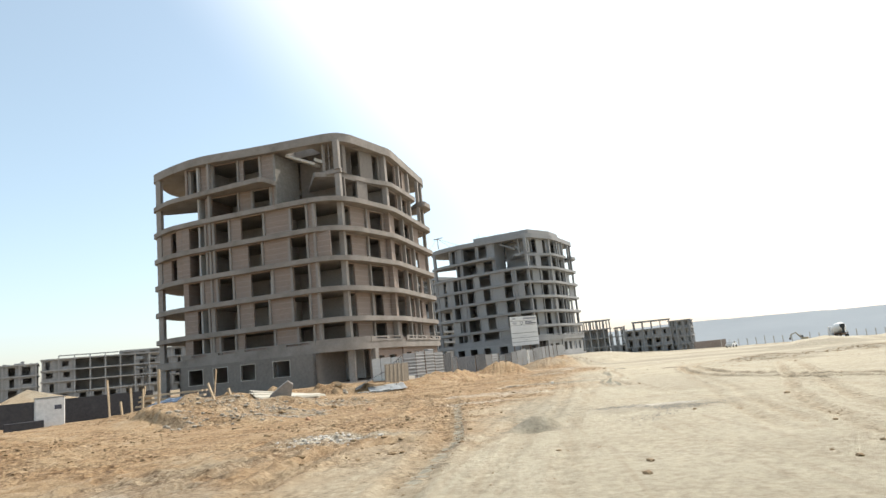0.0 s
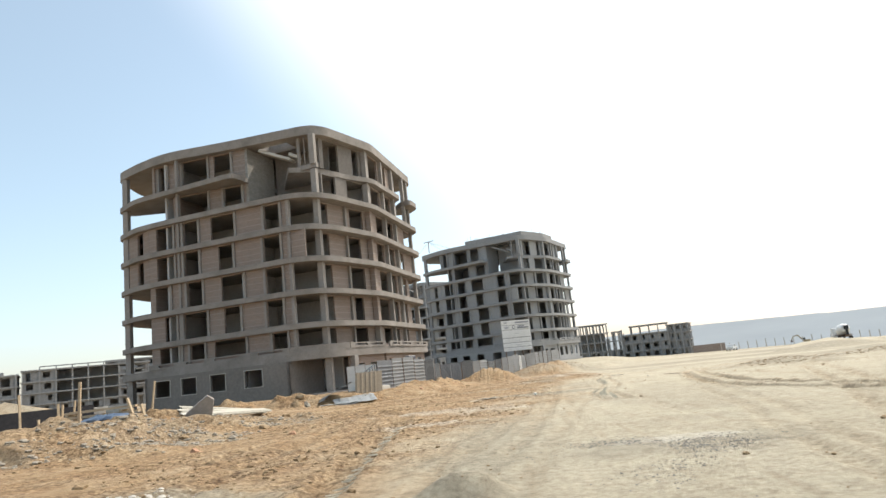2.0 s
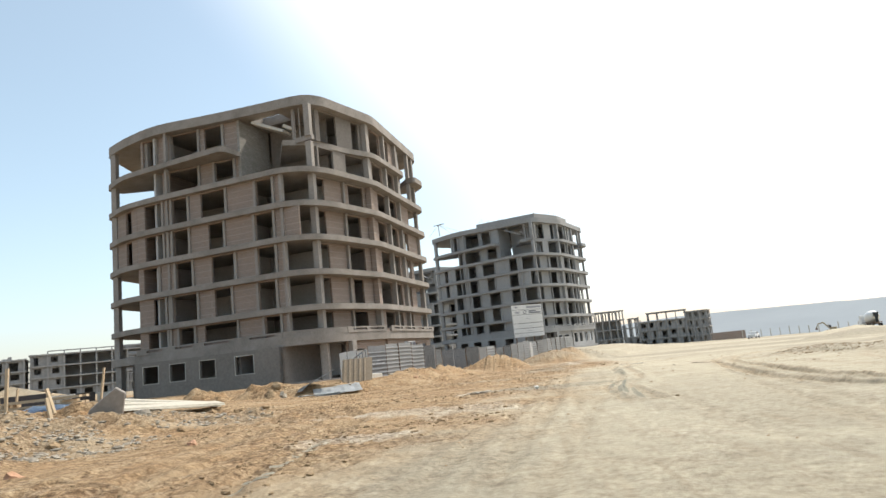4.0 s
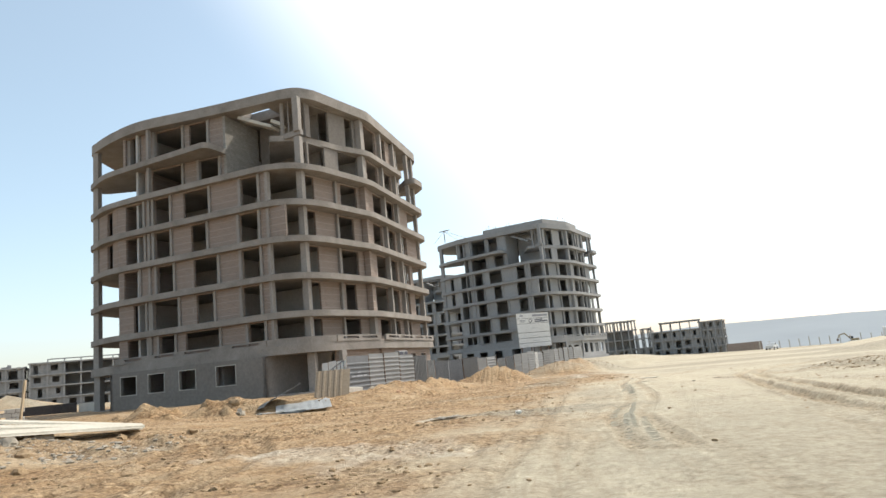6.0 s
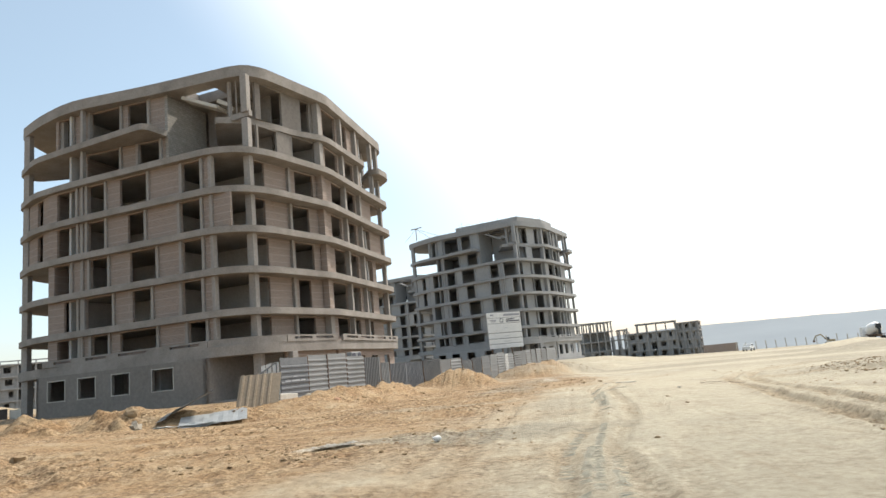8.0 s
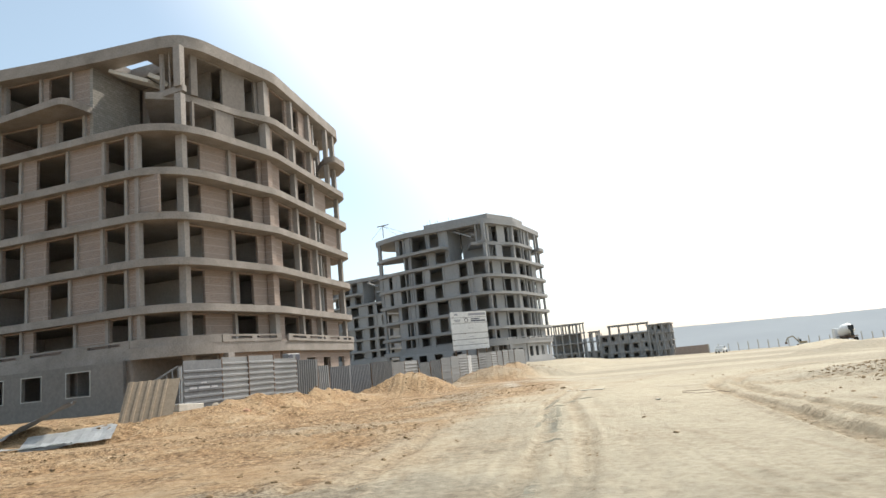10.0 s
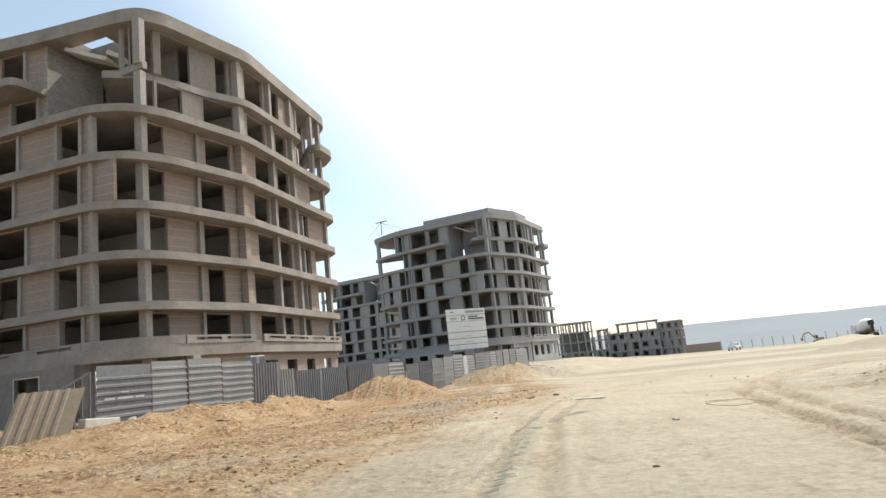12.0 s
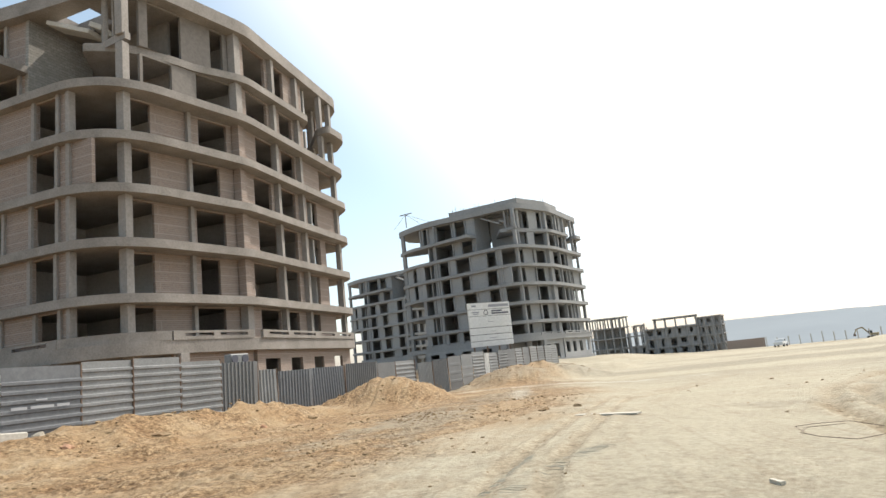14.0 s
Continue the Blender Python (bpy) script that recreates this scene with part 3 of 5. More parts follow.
def shell():
    b = empty("apartment_building", (-19.0, 56.6, 0.0), 0, label="unfinished eight-storey concrete frame building with brick infill and empty openings", category="building", group="shell buildings in a row")

    def add(name, bm, material, label=""):
        return placed(mesh_ob(name, bm, material, None, label), b)

    def sheet(name, outline, z0, z1, radius, material=SLAB_CONC):
        bm = bmesh.new()
        plate(bm, fillet(outline, radius), z0, z1)
        bmesh.ops.triangulate(bm, faces=[f for f in bm.faces if len(f.verts) > 4])
        return add(name, bm, material)

    def column(x, y, z0, z1, w=0.5, d=0.5, rz=0.0, material=CONCRETE):
        bm = bmesh.new()
        box(bm, (x, y, (z0 + z1) / 2), (w, d, z1 - z0), rz)
        return add("column", soften(bm, 0.02), material)

    radius = [0.8, 1.5, 2.5, 3, 1.5, 1.6, 1.6, 0.8, 1.0, 1, 1, 1, 1.5]
    rng = random.Random(5)
    for k in range(1, 7):
        j = 0.0 if k == 1 else rng.uniform(-0.18, 0.18)
        out = [(x + (0.5 * j if i == 8 else 0), y + (2.5 * j if i in (8,) else 0)) for i, (x, y) in enumerate(EDGE)]
        sheet("floor_slab", out, SOFFIT[k], TOP[k], radius)
    sheet("floor_slab", [(-45.2, 62.9), (-41.4, 59.9), (-36.9, 58.4), along(LEFT, 17.05, 1.3), along(LEFT, 17.18, -0.6), along(LEFT, 17.18, -7.0), (-30, 72), (-33.0, 66.2), (-44.6, 64.6)], SOFFIT[7], TOP[7], [0.8, 1.5, 2.5, 1.2, 0.2, 0, 0, 0, 0.8])
    sheet("floor_slab", [(-21.9, 56.6), (-19.4, 57.6), (-17.6, 60.2), (-16.9, 61.6), (-14.5, 64.4), (-12.9, 73.6), (-16, 78), (-26, 74), (-24.5, 62.6)], SOFFIT[7], TOP[7], [0.3, 1, 0.6, 0.4, 1, 0.4, 0, 0, 0])
    sheet("floor_slab", [(-13.4, 77.2), (-12.1, 76.6), (-11.5, 79.8), (-13.2, 82.5), (-16, 82)], SOFFIT[7] + 0.05, TOP[7] + 0.15, [0.3, 0.9, 1.0, 0.6, 0.4])
    # roof with a light well over the recessed terrace
    outline = [Vector(p) for p in fillet(ROOF, radius)]
    e = (Vector(LEFT[1]) - Vector(LEFT[0])).normalized()
    inward = Vector((-e.y, e.x))
    u0, u1, near, far = along(LEFT, 18.0), along(LEFT, 21.6), along(LEFT, 20, -2.5), along(LEFT, 20, -4.6)
    middle = clipped(clipped(outline, u0, e), u1, -e)
    for ring in (clipped(outline, u0, -e), clipped(outline, u1, e), clipped(middle, near, -inward), clipped(middle, far, inward)):
        bm = bmesh.new()
        plate(bm, ring, SOFFIT[8], TOP[8])
        bmesh.ops.triangulate(bm, faces=[f for f in bm.faces if len(f.verts) > 4])
        add("roof_slab", bm, SLAB_CONC)

    # infill walls
    ang_l, ang_c, ang_r = turn_of(LEFT), turn_of(CHAMFER), turn_of(RIGHT)
    for k in range(1, 8):
        z0, z1 = TOP[k], SOFFIT[k + 1]
        sill = z0 + (0.45 if k == 1 else 0.001)
        head = z1 - 0.12
        spans = LEFT_OPEN[k]
        end = 17.2 if k in (6, 7) else (24.6 if k == 4 else 22.7)
        start = 4.6 if k not in (6, 7) else (7.6 if k == 6 else 4.9)
        line = LEFT_TOP if k > 5 else LEFT
        bm = bmesh.new()
        wall_run(bm, along(line, start), along(line, end), z0, z1, [(u - start, v - start, sill, head) for u, v in spans])
        add("infill_wall", bm, BRICK, "red-brown brick infill with pale mortar courses")
        # rendered jambs beside the openings
        for n, (u, v) in enumerate(spans):
            for s in ((u - 0.13, v + 0.13) if n % 2 else (v + 0.13,)):
                c = along(line, s, 0.0)
                bm = bmesh.new()
                box(bm, (c.x, c.y, (z0 + z1) / 2), (0.26, 0.34, z1 - z0), ang_l)
                add("jamb", bm, CONCRETE)
        bm = bmesh.new()
        c_end = 8.6
        c_start = 0.0 if k < 6 else 0.9
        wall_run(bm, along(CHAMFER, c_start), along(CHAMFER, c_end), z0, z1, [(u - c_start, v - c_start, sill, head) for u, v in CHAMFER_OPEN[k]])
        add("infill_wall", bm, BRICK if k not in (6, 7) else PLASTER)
        bm = bmesh.new()
        r_end = 9.6 if k in (6, 7) else 15.3
        wall_run(bm, along(RIGHT, 0.0), along(RIGHT, r_end), z0, z1, [(u, v, sill, head) for u, v in RIGHT_OPEN[k]])
        add("infill_wall", bm, BRICK)
        # columns of the frame
        column(-19.08, 56.58, z0, z1, 0.62, 0.55, ang_l)
        c = along(CHAMFER, 4.2, 0.12)
        if k < 6:
            column(c.x, c.y, z0, z1, 0.28, 0.36, ang_c)
        c = along(CHAMFER, 8.3, 0.25)
        column(c.x, c.y, z0, z1, 0.75, 0.6, ang_r, BRICK if k in (2, 3, 4, 5) else CONCRETE)
        for u in (4.2, 8.1):
            c = along(RIGHT, u, 0.18)
            column(c.x, c.y, z0, z1, 0.4, 0.5, ang_r)
        for u, o in ((14.8, 0.1), (15.2, -2.2)) if k not in (6, 7) else ((12.6, 0.2), (14.7, 0.1), (15.2, -2.0), (14.9, -4.4)):
            c = along(RIGHT, u, o)
            column(c.x, c.y, z0, z1, 0.45, 0.45, ang_r)
        column(-43.9, 62.5, z0, z1, 0.75, 0.5, ang_l)
        bm = bmesh.new()
        wall_run(bm, along(line, start + 0.3, -0.3), along(line, start + 0.3, -8.0), z0, z1, [])
        add("return_wall", bm, BRICK)
        if k in (4, 5):
            bm = bmesh.new()
            wall_run(bm, (-43.5, 62.2), (-39.6, 59.75), z0, z1, [(2.0, 3.3, sill, head)])
            add("infill_wall", bm, BRICK)
            bm = bmesh.new()
            wall_run(bm, (-44.3, 69.0), (-43.9, 62.9), z0, z1, [])
            add("infill_wall", bm, BRICK)
        if k == 7:
            column(-38.6, 60.4, z0, z1, 0.45, 0.5, ang_l)
        if k not in (6, 7):
            column(*along(LEFT, 22.8, -0.05), z0, z1, 0.3, 0.5, ang_l)
        column(*along(LEFT, 8.75, -0.02), z0, z1, 0.3, 0.4, ang_l)
    # invented inner walls that keep the openings dark, and unseen back walls
    for face, start, end, z1 in ((LEFT, 7.0, 24.5, 27.2), (RIGHT, 1.0, 11.0, 27.2)):
        for k in range(0, 8):
            bm = bmesh.new()
            stop = 17.0 if k > 5 and face is LEFT else end
            wall_run(bm, along(face, start, -6.0), along(face, stop, -6.0), TOP[k], SOFFIT[k + 1], [])
            add("inner_wall", bm, INNER)
            for u in (start, start + 9.8):
                if k > 5 and face is LEFT and u > 15:
                    continue
                p, q = along(face, u, -0.3), along(face, u, -8.0)
                bm = bmesh.new()
                wall_run(bm, p, q, TOP[k], SOFFIT[k + 1], [])
                add("inner_wall", bm, INNER)
    for k in range(0, 8):
        for p, q in (((-15.0, 82.2), (-24.0, 83.6)), ((-24.2, 83.6), (-37.0, 79.5))):
            bm = bmesh.new()
            wall_run(bm, p, q, TOP[k], SOFFIT[k + 1], [(1, 3.6, TOP[k] + 0.4, TOP[k] + 2.5), (5, 8.0, TOP[k] + 0.4, TOP[k] + 2.5)])
            add("back_wall", bm, BRICK)
    # recessed terrace: side wall, back wall and a leaning stair flight
    bm = bmesh.new()
    wall_run(bm, along(LEFT, 17.2, -1.4), along(LEFT, 17.2, -6.4), TOP[6], SOFFIT[8], [], 0.3)
    add("terrace_side_wall", bm, BLOCK, "rough grey block wall beside the terrace")
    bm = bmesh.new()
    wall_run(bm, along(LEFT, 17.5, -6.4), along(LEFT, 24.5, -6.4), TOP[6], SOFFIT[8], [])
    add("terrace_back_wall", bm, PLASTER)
    bm = bmesh.new()
    a, c = along(LEFT, 18.5, -2.4), along(LEFT, 22.2, -2.6)
    beam(bm, (a.x, a.y, 26.75), (c.x, c.y, 25.05), 1.5, 0.3)
    add("stair_flight", soften(bm, 0.03), PALE, "pale concrete stair flight")
    bm = bmesh.new()
    a, c = along(LEFT, 22.0, -2.6), along(LEFT, 22.9, -2.8)
    beam(bm, (a.x, a.y, 25.7), (c.x, c.y, 25.2), 1.3, 0.35)
    add("stair_landing", soften(bm, 0.03), PALE)
    # set-back attic window with upright props, beam below it
    bm = bmesh.new()
    a, c = along(LEFT, 22.9, -2.2), along(LEFT, 25.6, -1.9)
    beam(bm, (a.x, a.y, 23.7), (c.x, c.y, 23.7), 0.4, 0.5)
    add("attic_beam", bm, CONCRETE)
    for u in (23.2, 23.9, 24.5, 25.1):
        a = along(LEFT, u, -2.3)
        bm = bmesh.new()
        tube(bm, (a.x, a.y, TOP[7]), (a.x, a.y, SOFFIT[8]), 0.06 if u not in (23.2,) else 0.2)
        add("prop", bm, CONCRETE)
    # first-floor parapet with slots, on three faces
    slots_l = [(5.9, 8.0), (9.6, 11.9), (13.2, 16.2), (18.6, 21.5), (22.2, 24.2)]
    for p, q, slots in ((along(LEFT, 4.6, 0.55), along(LEFT, 22.3, 0.55), [(u - 4.6, min(v - 4.6, 17.5)) for u, v in slots_l]),
                        ((-17.0, 57.9), (-14.45, 63.5), [(0.8, 2.9), (3.4, 5.6)]), ((-14.1, 64.2), (-11.9, 79.0), [(0.8, 3.4), (4.2, 7.6), (8.6, 11.0), (12.0, 14.2)])):
        bm = bmesh.new()
        wall_run(bm, p, q, 4.204, 4.76, [(u, v, 4.42, 4.62) for u, v in slots], 0.22)
        add("parapet", bm, SLAB_CONC)
    bm = bmesh.new()
    plate(bm, fillet([along(LEFT, 22.35, 0.55), (-19.2, 55.4), (-17.6, 57.0), (-17.05, 57.8), (-17.4, 58.0), (-19.3, 55.8), along(LEFT, 22.35, 0.3)], [0, 1, 1, 0, 0, 0.8, 0]), 4.204, 4.76)
    bmesh.ops.triangulate(bm, faces=[f for f in bm.faces if len(f.verts) > 4])
    add("parapet", bm, SLAB_CONC)
    # ground storey: rendered wall with four framed openings, then a dark garage mouth
    ground_open = [(5.75, 7.7), (9.2, 11.1), (12.9, 14.75), (17.1, 19.2)]
    bm = bmesh.new()
    wall_run(bm, along(LEFT, 4.4, 0.9), along(LEFT, 22.4, 0.9), -0.6, SOFFIT[1], [(u - 4.4, v - 4.4, 1.3, 2.95) for u, v in ground_open], 0.3)
    add("ground_wall", bm, PLASTER, "grey rendered ground-floor wall")
    for u, v in ground_open:
        bm = bmesh.new()
        for a, c, z0, z1 in ((u - 0.07, u, 1.23, 3.02), (v, v + 0.07, 1.23, 3.02), (u, v, 1.23, 1.3), (u, v, 2.95, 3.02)):
            m = along(LEFT, (a + c) / 2, 0.9)
            box(bm, (m.x, m.y, (z0 + z1) / 2), (c - a, 0.05, z1 - z0), ang_l)
        add("window_surround", bm, PALE, "pale cement surround")
    bm = bmesh.new()
    wall_run(bm, along(LEFT, 22.4, 0.9), along(LEFT, 22.4, -5.5), -0.6, SOFFIT[1], [], 0.3)
    add("ground_wall", bm, PLASTER)
    bm = bmesh.new()
    wall_run(bm, along(LEFT, 4.4, -5.5), along(LEFT, 4.4, 0.9), -0.6, SOFFIT[1], [], 0.3)
    add("ground_wall", bm, PLASTER)
    bm = bmesh.new()
    wall_run(bm, (-17.3, 58.3), (-14.9, 64.2), -0.6, SOFFIT[1], [(0.8, 2.6, -0.6, 2.6), (3.6, 5.2, -0.6, 2.6)])
    add("ground_wall", bm, BRICK)
    bm = bmesh.new()
    wall_run(bm, (-14.7, 64.4), (-12.6, 79.5), -0.6, SOFFIT[1], [(1.0, 3.0, 0.9, 2.8), (4.6, 6.4, 0.9, 2.8), (8.3, 10.0, 0.9, 2.8), (12, 13.6, 0.9, 2.8)])
    add("ground_wall", bm, BRICK)
    column(-19.1, 56.9, -0.6, SOFFIT[1], 0.7, 0.7)
    column(-16.9, 58.6, -0.6, SOFFIT[1], 0.6, 0.6, ang_c)
    column(-43.6, 62.3, -0.6, SOFFIT[1], 0.8, 0.6, ang_l)
    bm = bmesh.new()
    plate(bm, [(p[0], p[1]) for p in fillet(EDGE, 1.0)], -0.9, 0.05)
    bmesh.ops.triangulate(bm, faces=[f for f in bm.faces if len(f.verts) > 4])
    add("ground_slab", bm, CONCRETE)
    return b


building = shell()
TWIN = pose(22.0 - 19.0, 78.44 + 56.6, 0.0, 0, 0, -14.5)
twin = copy_thing(building, TWIN)
# the far shells get greyed copies of the materials, distance haze painted into them
HAZE_INFILL = mottled("haze_grey_infill", (0.28, 0.28, 0.28), (0.32, 0.32, 0.32), (0.36, 0.36, 0.36), 0.8, 0.95)
HAZE_CONC = mottled("haze_grey_concrete", (0.25, 0.25, 0.25), (0.285, 0.285, 0.285), (0.325, 0.325, 0.325), 0.8, 0.92)
third = copy_thing(building, pose(-8.0 - 19.0, 139.0 + 56.6, 0.0, 0, 0, -16.9))
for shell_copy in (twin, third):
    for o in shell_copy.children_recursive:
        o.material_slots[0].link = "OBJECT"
        o.material_slots[0].material = HAZE_INFILL if o.data.materials[0] in (BRICK, PLASTER) else HAZE_CONC


# ---- sheet-metal fence along the plot ----
STEEL = mottled("galvanised_sheet", (0.125, 0.128, 0.132), (0.15, 0.154, 0.158), (0.185, 0.19, 0.194), 2.0, 0.55, 0.35, 0.15, 0.004)
STEEL_LIGHT = mottled("pale_coated_sheet", (0.165, 0.17, 0.173), (0.20, 0.205, 0.208), (0.245, 0.25, 0.253), 2.0, 0.5, 0.2, 0.15, 0.004)
STEEL_DULL = mottled("dull_grey_sheet", (0.12, 0.127, 0.138), (0.15, 0.157, 0.168), (0.18, 0.187, 0.198), 1.2, 0.6, 0.25, 0.15, 0.004)
TAN_SHEET = mottled("dusty_tan_sheet", (0.20, 0.155, 0.108), (0.24, 0.19, 0.135), (0.28, 0.23, 0.172), 1.5, 0.7, 0.1, 0.2, 0.004)
RUST = mottled("rusted_steel", (0.13, 0.09, 0.07), (0.18, 0.13, 0.10), (0.23, 0.17, 0.13), 4.0, 0.8, 0.3)
WHITE = mottled("dusty_white_board", (0.60, 0.59, 0.57), (0.66, 0.65, 0.63), (0.72, 0.71, 0.69), 0.8, 0.7, 0.0, 0.1, 0.003)
TIMBER = mottled("raw_timber", (0.36, 0.27, 0.17), (0.44, 0.34, 0.23), (0.52, 0.42, 0.30), 3.0, 0.85, stretch=(1, 1, 4))
BLACK = mottled("bitumen_sheet", (0.035, 0.035, 0.04), (0.05, 0.05, 0.055), (0.075, 0.07, 0.07), 1.0, 0.8)
BLUE = mottled("blue_tarpaulin", (0.10, 0.17, 0.30), (0.16, 0.25, 0.40), (0.40, 0.46, 0.52), 2.0, 0.5, bump=0.6, depth=0.05)
CREAM = mottled("cream_coated_sheet", (0.42, 0.385, 0.31), (0.48, 0.445, 0.37), (0.54, 0.505, 0.43), 1.5, 0.6)
INK = mat("dark_print", (0.09, 0.09, 0.11), 0.7)
GREY_INK = mat("grey_print", (0.30, 0.30, 0.32), 0.7)


def ribbed(w, h, across, pitch=0.27, depth=0.045, thick=0.006):
    """A ribbed sheet in the x-z plane, its foot at z = 0. across: ribs lie level; else they stand upright."""
    bm = bmesh.new()
    span = h if across else w
    prof, s = [(0.0, 0.0)], 0.06
    while s + pitch < span:
        prof += [(s, 0.0), (s + 0.03, depth), (s + 0.03 + 0.28 * pitch, depth), (s + 0.06 + 0.28 * pitch, 0.0)]
        s += pitch
    prof.append((span, 0.0))
    cols = []
    for off in (0.0, thick):
        for other in (0.0, h if not across else w):
            cols.append([bm.verts.new((other, -d + off, a) if across else (a, -d + off, other)) for a, d in prof])
    f0, f1, b0, b1 = cols
    n = len(prof)
    for i in range(n - 1):
        bm.faces.new((f0[i], f0[i + 1], f1[i + 1], f1[i]))
        bm.faces.new((b0[i], b1[i], b1[i + 1], b0[i + 1]))
        bm.faces.new((f0[i], b0[i], b0[i + 1], f0[i + 1]))
        bm.faces.new((f1[i], f1[i + 1], b1[i + 1], b1[i]))
    for i in (0, n - 1):
        bm.faces.new((f0[i], f1[i], b1[i], b0[i]))
    return bm


FENCE_A, FENCE_E = Vector((-9.42, 39.88)), Vector((0.247, 0.969)).normalized()
fence = empty("site_fence", (-9.42, 39.88, 0), 0, label="sheet-metal site fence of ribbed grey panels on steel posts", category="fence")
rng = random.Random(11)
PANELS = [(-2.45, 0.0, 2.2, "h", STEEL_DULL), (0.04, 1.93, 2.28, "h", STEEL_LIGHT), (1.95, 4.0, 2.31, "h", STEEL_LIGHT), (4.03, 6.08, 2.12, "h", STEEL_LIGHT),
          (6.12, 8.3, 2.0, "v", STEEL), (8.35, 9.6, 1.62, "v", STEEL_LIGHT), (9.62, 12.2, 1.5, "v", STEEL_DULL), (12.25, 15.3, 1.52, "v", STEEL_DULL),
          (15.34, 18.8, 1.6, "v", STEEL), (18.9, 21.1, 1.5, "p", STEEL), (21.2, 23.9, 1.52, "h", STEEL_LIGHT), (24.4, 26.7, 1.3, "v", STEEL_LIGHT), (26.8, 29.4, 1.42, "v", STEEL),
          (29.5, 32.0, 1.55, "p", STEEL), (32.1, 34.5, 1.62, "p", STEEL_LIGHT), (34.6, 37.4, 1.75, "h", STEEL_LIGHT), (37.5, 38.7, 1.6, "v", WHITE), (38.8, 41.2, 1.6, "h", STEEL_LIGHT),
          (41.3, 44.0, 1.75, "h", STEEL), (44.1, 46.8, 1.8, "p", STEEL), (46.9, 49.4, 1.85, "h", STEEL_LIGHT), (49.5, 52.2, 1.9, "p", STEEL), (52.3, 55.2, 1.95, "h", STEEL_LIGHT),
          (55.3, 58.4, 1.95, "h", STEEL), (58.5, 61.6, 1.95, "h", STEEL_LIGHT), (61.7, 65.0, 1.95, "h", STEEL_LIGHT)]


def fence_panel(p, e, u0, u1, top, kind, material, back=0.0, lean=0.0):
    a = p + e * u0 + Vector((-e.y, e.x)) * back
    foot = height(*(p + e * ((u0 + u1) / 2))) - 0.12
    h = top - foot
    if kind == "p":
        bm = ribbed(u1 - u0, h, True, 0.6, 0.012)
    else:
        bm = ribbed(u1 - u0, h, kind == "h", 0.26 if kind == "h" else 0.22, 0.05)
    m = Matrix.Translation((a.x, a.y, foot)) @ Matrix.Rotation(math.atan2(e.y, e.x), 4, "Z") @ Matrix.Rotation(radians(lean), 4, "X")
    bm.transform(m)
    placed(mesh_ob("panel", bm, material), fence)
    bm = bmesh.new()
    q = p + e * u1
    tube(bm, (q.x, q.y, foot - 0.2), (q.x, q.y, top + 0.03), 0.035, 8)
    placed(mesh_ob("post", bm, RUST), fence)


for u0, u1, top, kind, material in PANELS:
    fence_panel(FENCE_A, FENCE_E, u0, u1, top, kind, material, rng.uniform(-0.03, 0.03), rng.uniform(-2, 2))
back_e = Vector((-4.4, 8.4)).normalized()
corner = FENCE_A + FENCE_E * -2.5
fence_panel(corner, back_e, 0.1, 3.2, 2.02, "p", WHITE)
fence_panel(corner, back_e, 3.3, 6.4, 2.1, "p", WHITE)
fence_panel(corner, back_e, 6.5, 9.4, 2.1, "p", WHITE)
# faint stencilled lines on the first panel
FAINT = mat("faint_print", (0.34, 0.35, 0.37), 0.7)
for u0, u1, z0, z1 in ((-2.2, -1.75, 1.02, 1.1), (-1.65, -0.95, 1.02, 1.1), (-0.85, -0.45, 1.02, 1.1), (-1.5, -1.15, 1.24, 1.28)):
    c = FENCE_A + FENCE_E * ((u0 + u1) / 2) + Vector((FENCE_E.y, -FENCE_E.x)) * 0.09
    bm = bmesh.new()
    box(bm, (c.x, c.y, (z0 + z1) / 2), (u1 - u0, 0.006, z1 - z0), math.atan2(FENCE_E.y, FENCE_E.x))
    placed(mesh_ob("print_bar", bm, FAINT), fence)
# slanting rail with short bars at the fence's end
bm = bmesh.new()
beam(bm, (-10.15, 37.35, 2.0), (-10.9, 36.4, 1.35), 0.06)
placed(mesh_ob("rail", bm, STEEL), fence)
for i in range(6):
    t = i / 5
    x, y, z = -10.15 - 0.75 * t, 37.35 - 0.95 * t, 2.0 - 0.65 * t
    bm = bmesh.new()
    beam(bm, (x, y, 0.1), (x, y, z), 0.05)
    placed(mesh_ob("bar", bm, STEEL), fence)


def thing(name, bm, material, label, category, group=""):
    return tagged(mesh_ob(name, bm, material), label, category, group)


# tan sheet that leans on the fence's end
bm = ribbed(1.8, 1.9, False, 0.3, 0.04)
m = Matrix.Translation((-10.9, 34.2, height(-10.4, 34.4) - 0.12)) @ Matrix.Rotation(radians(24), 4, "Z") @ Matrix.Rotation(radians(-33), 4, "X") @ Matrix(((1, 0, 0.16, 0), (0, 1, 0, 0), (0, 0, 1, 0), (0, 0, 0, 1)))
bm.transform(m)
thing("leaning_sheet", bm, TAN_SHEET, "dusty tan ribbed metal sheet leaning against the fence end", "metal sheet")


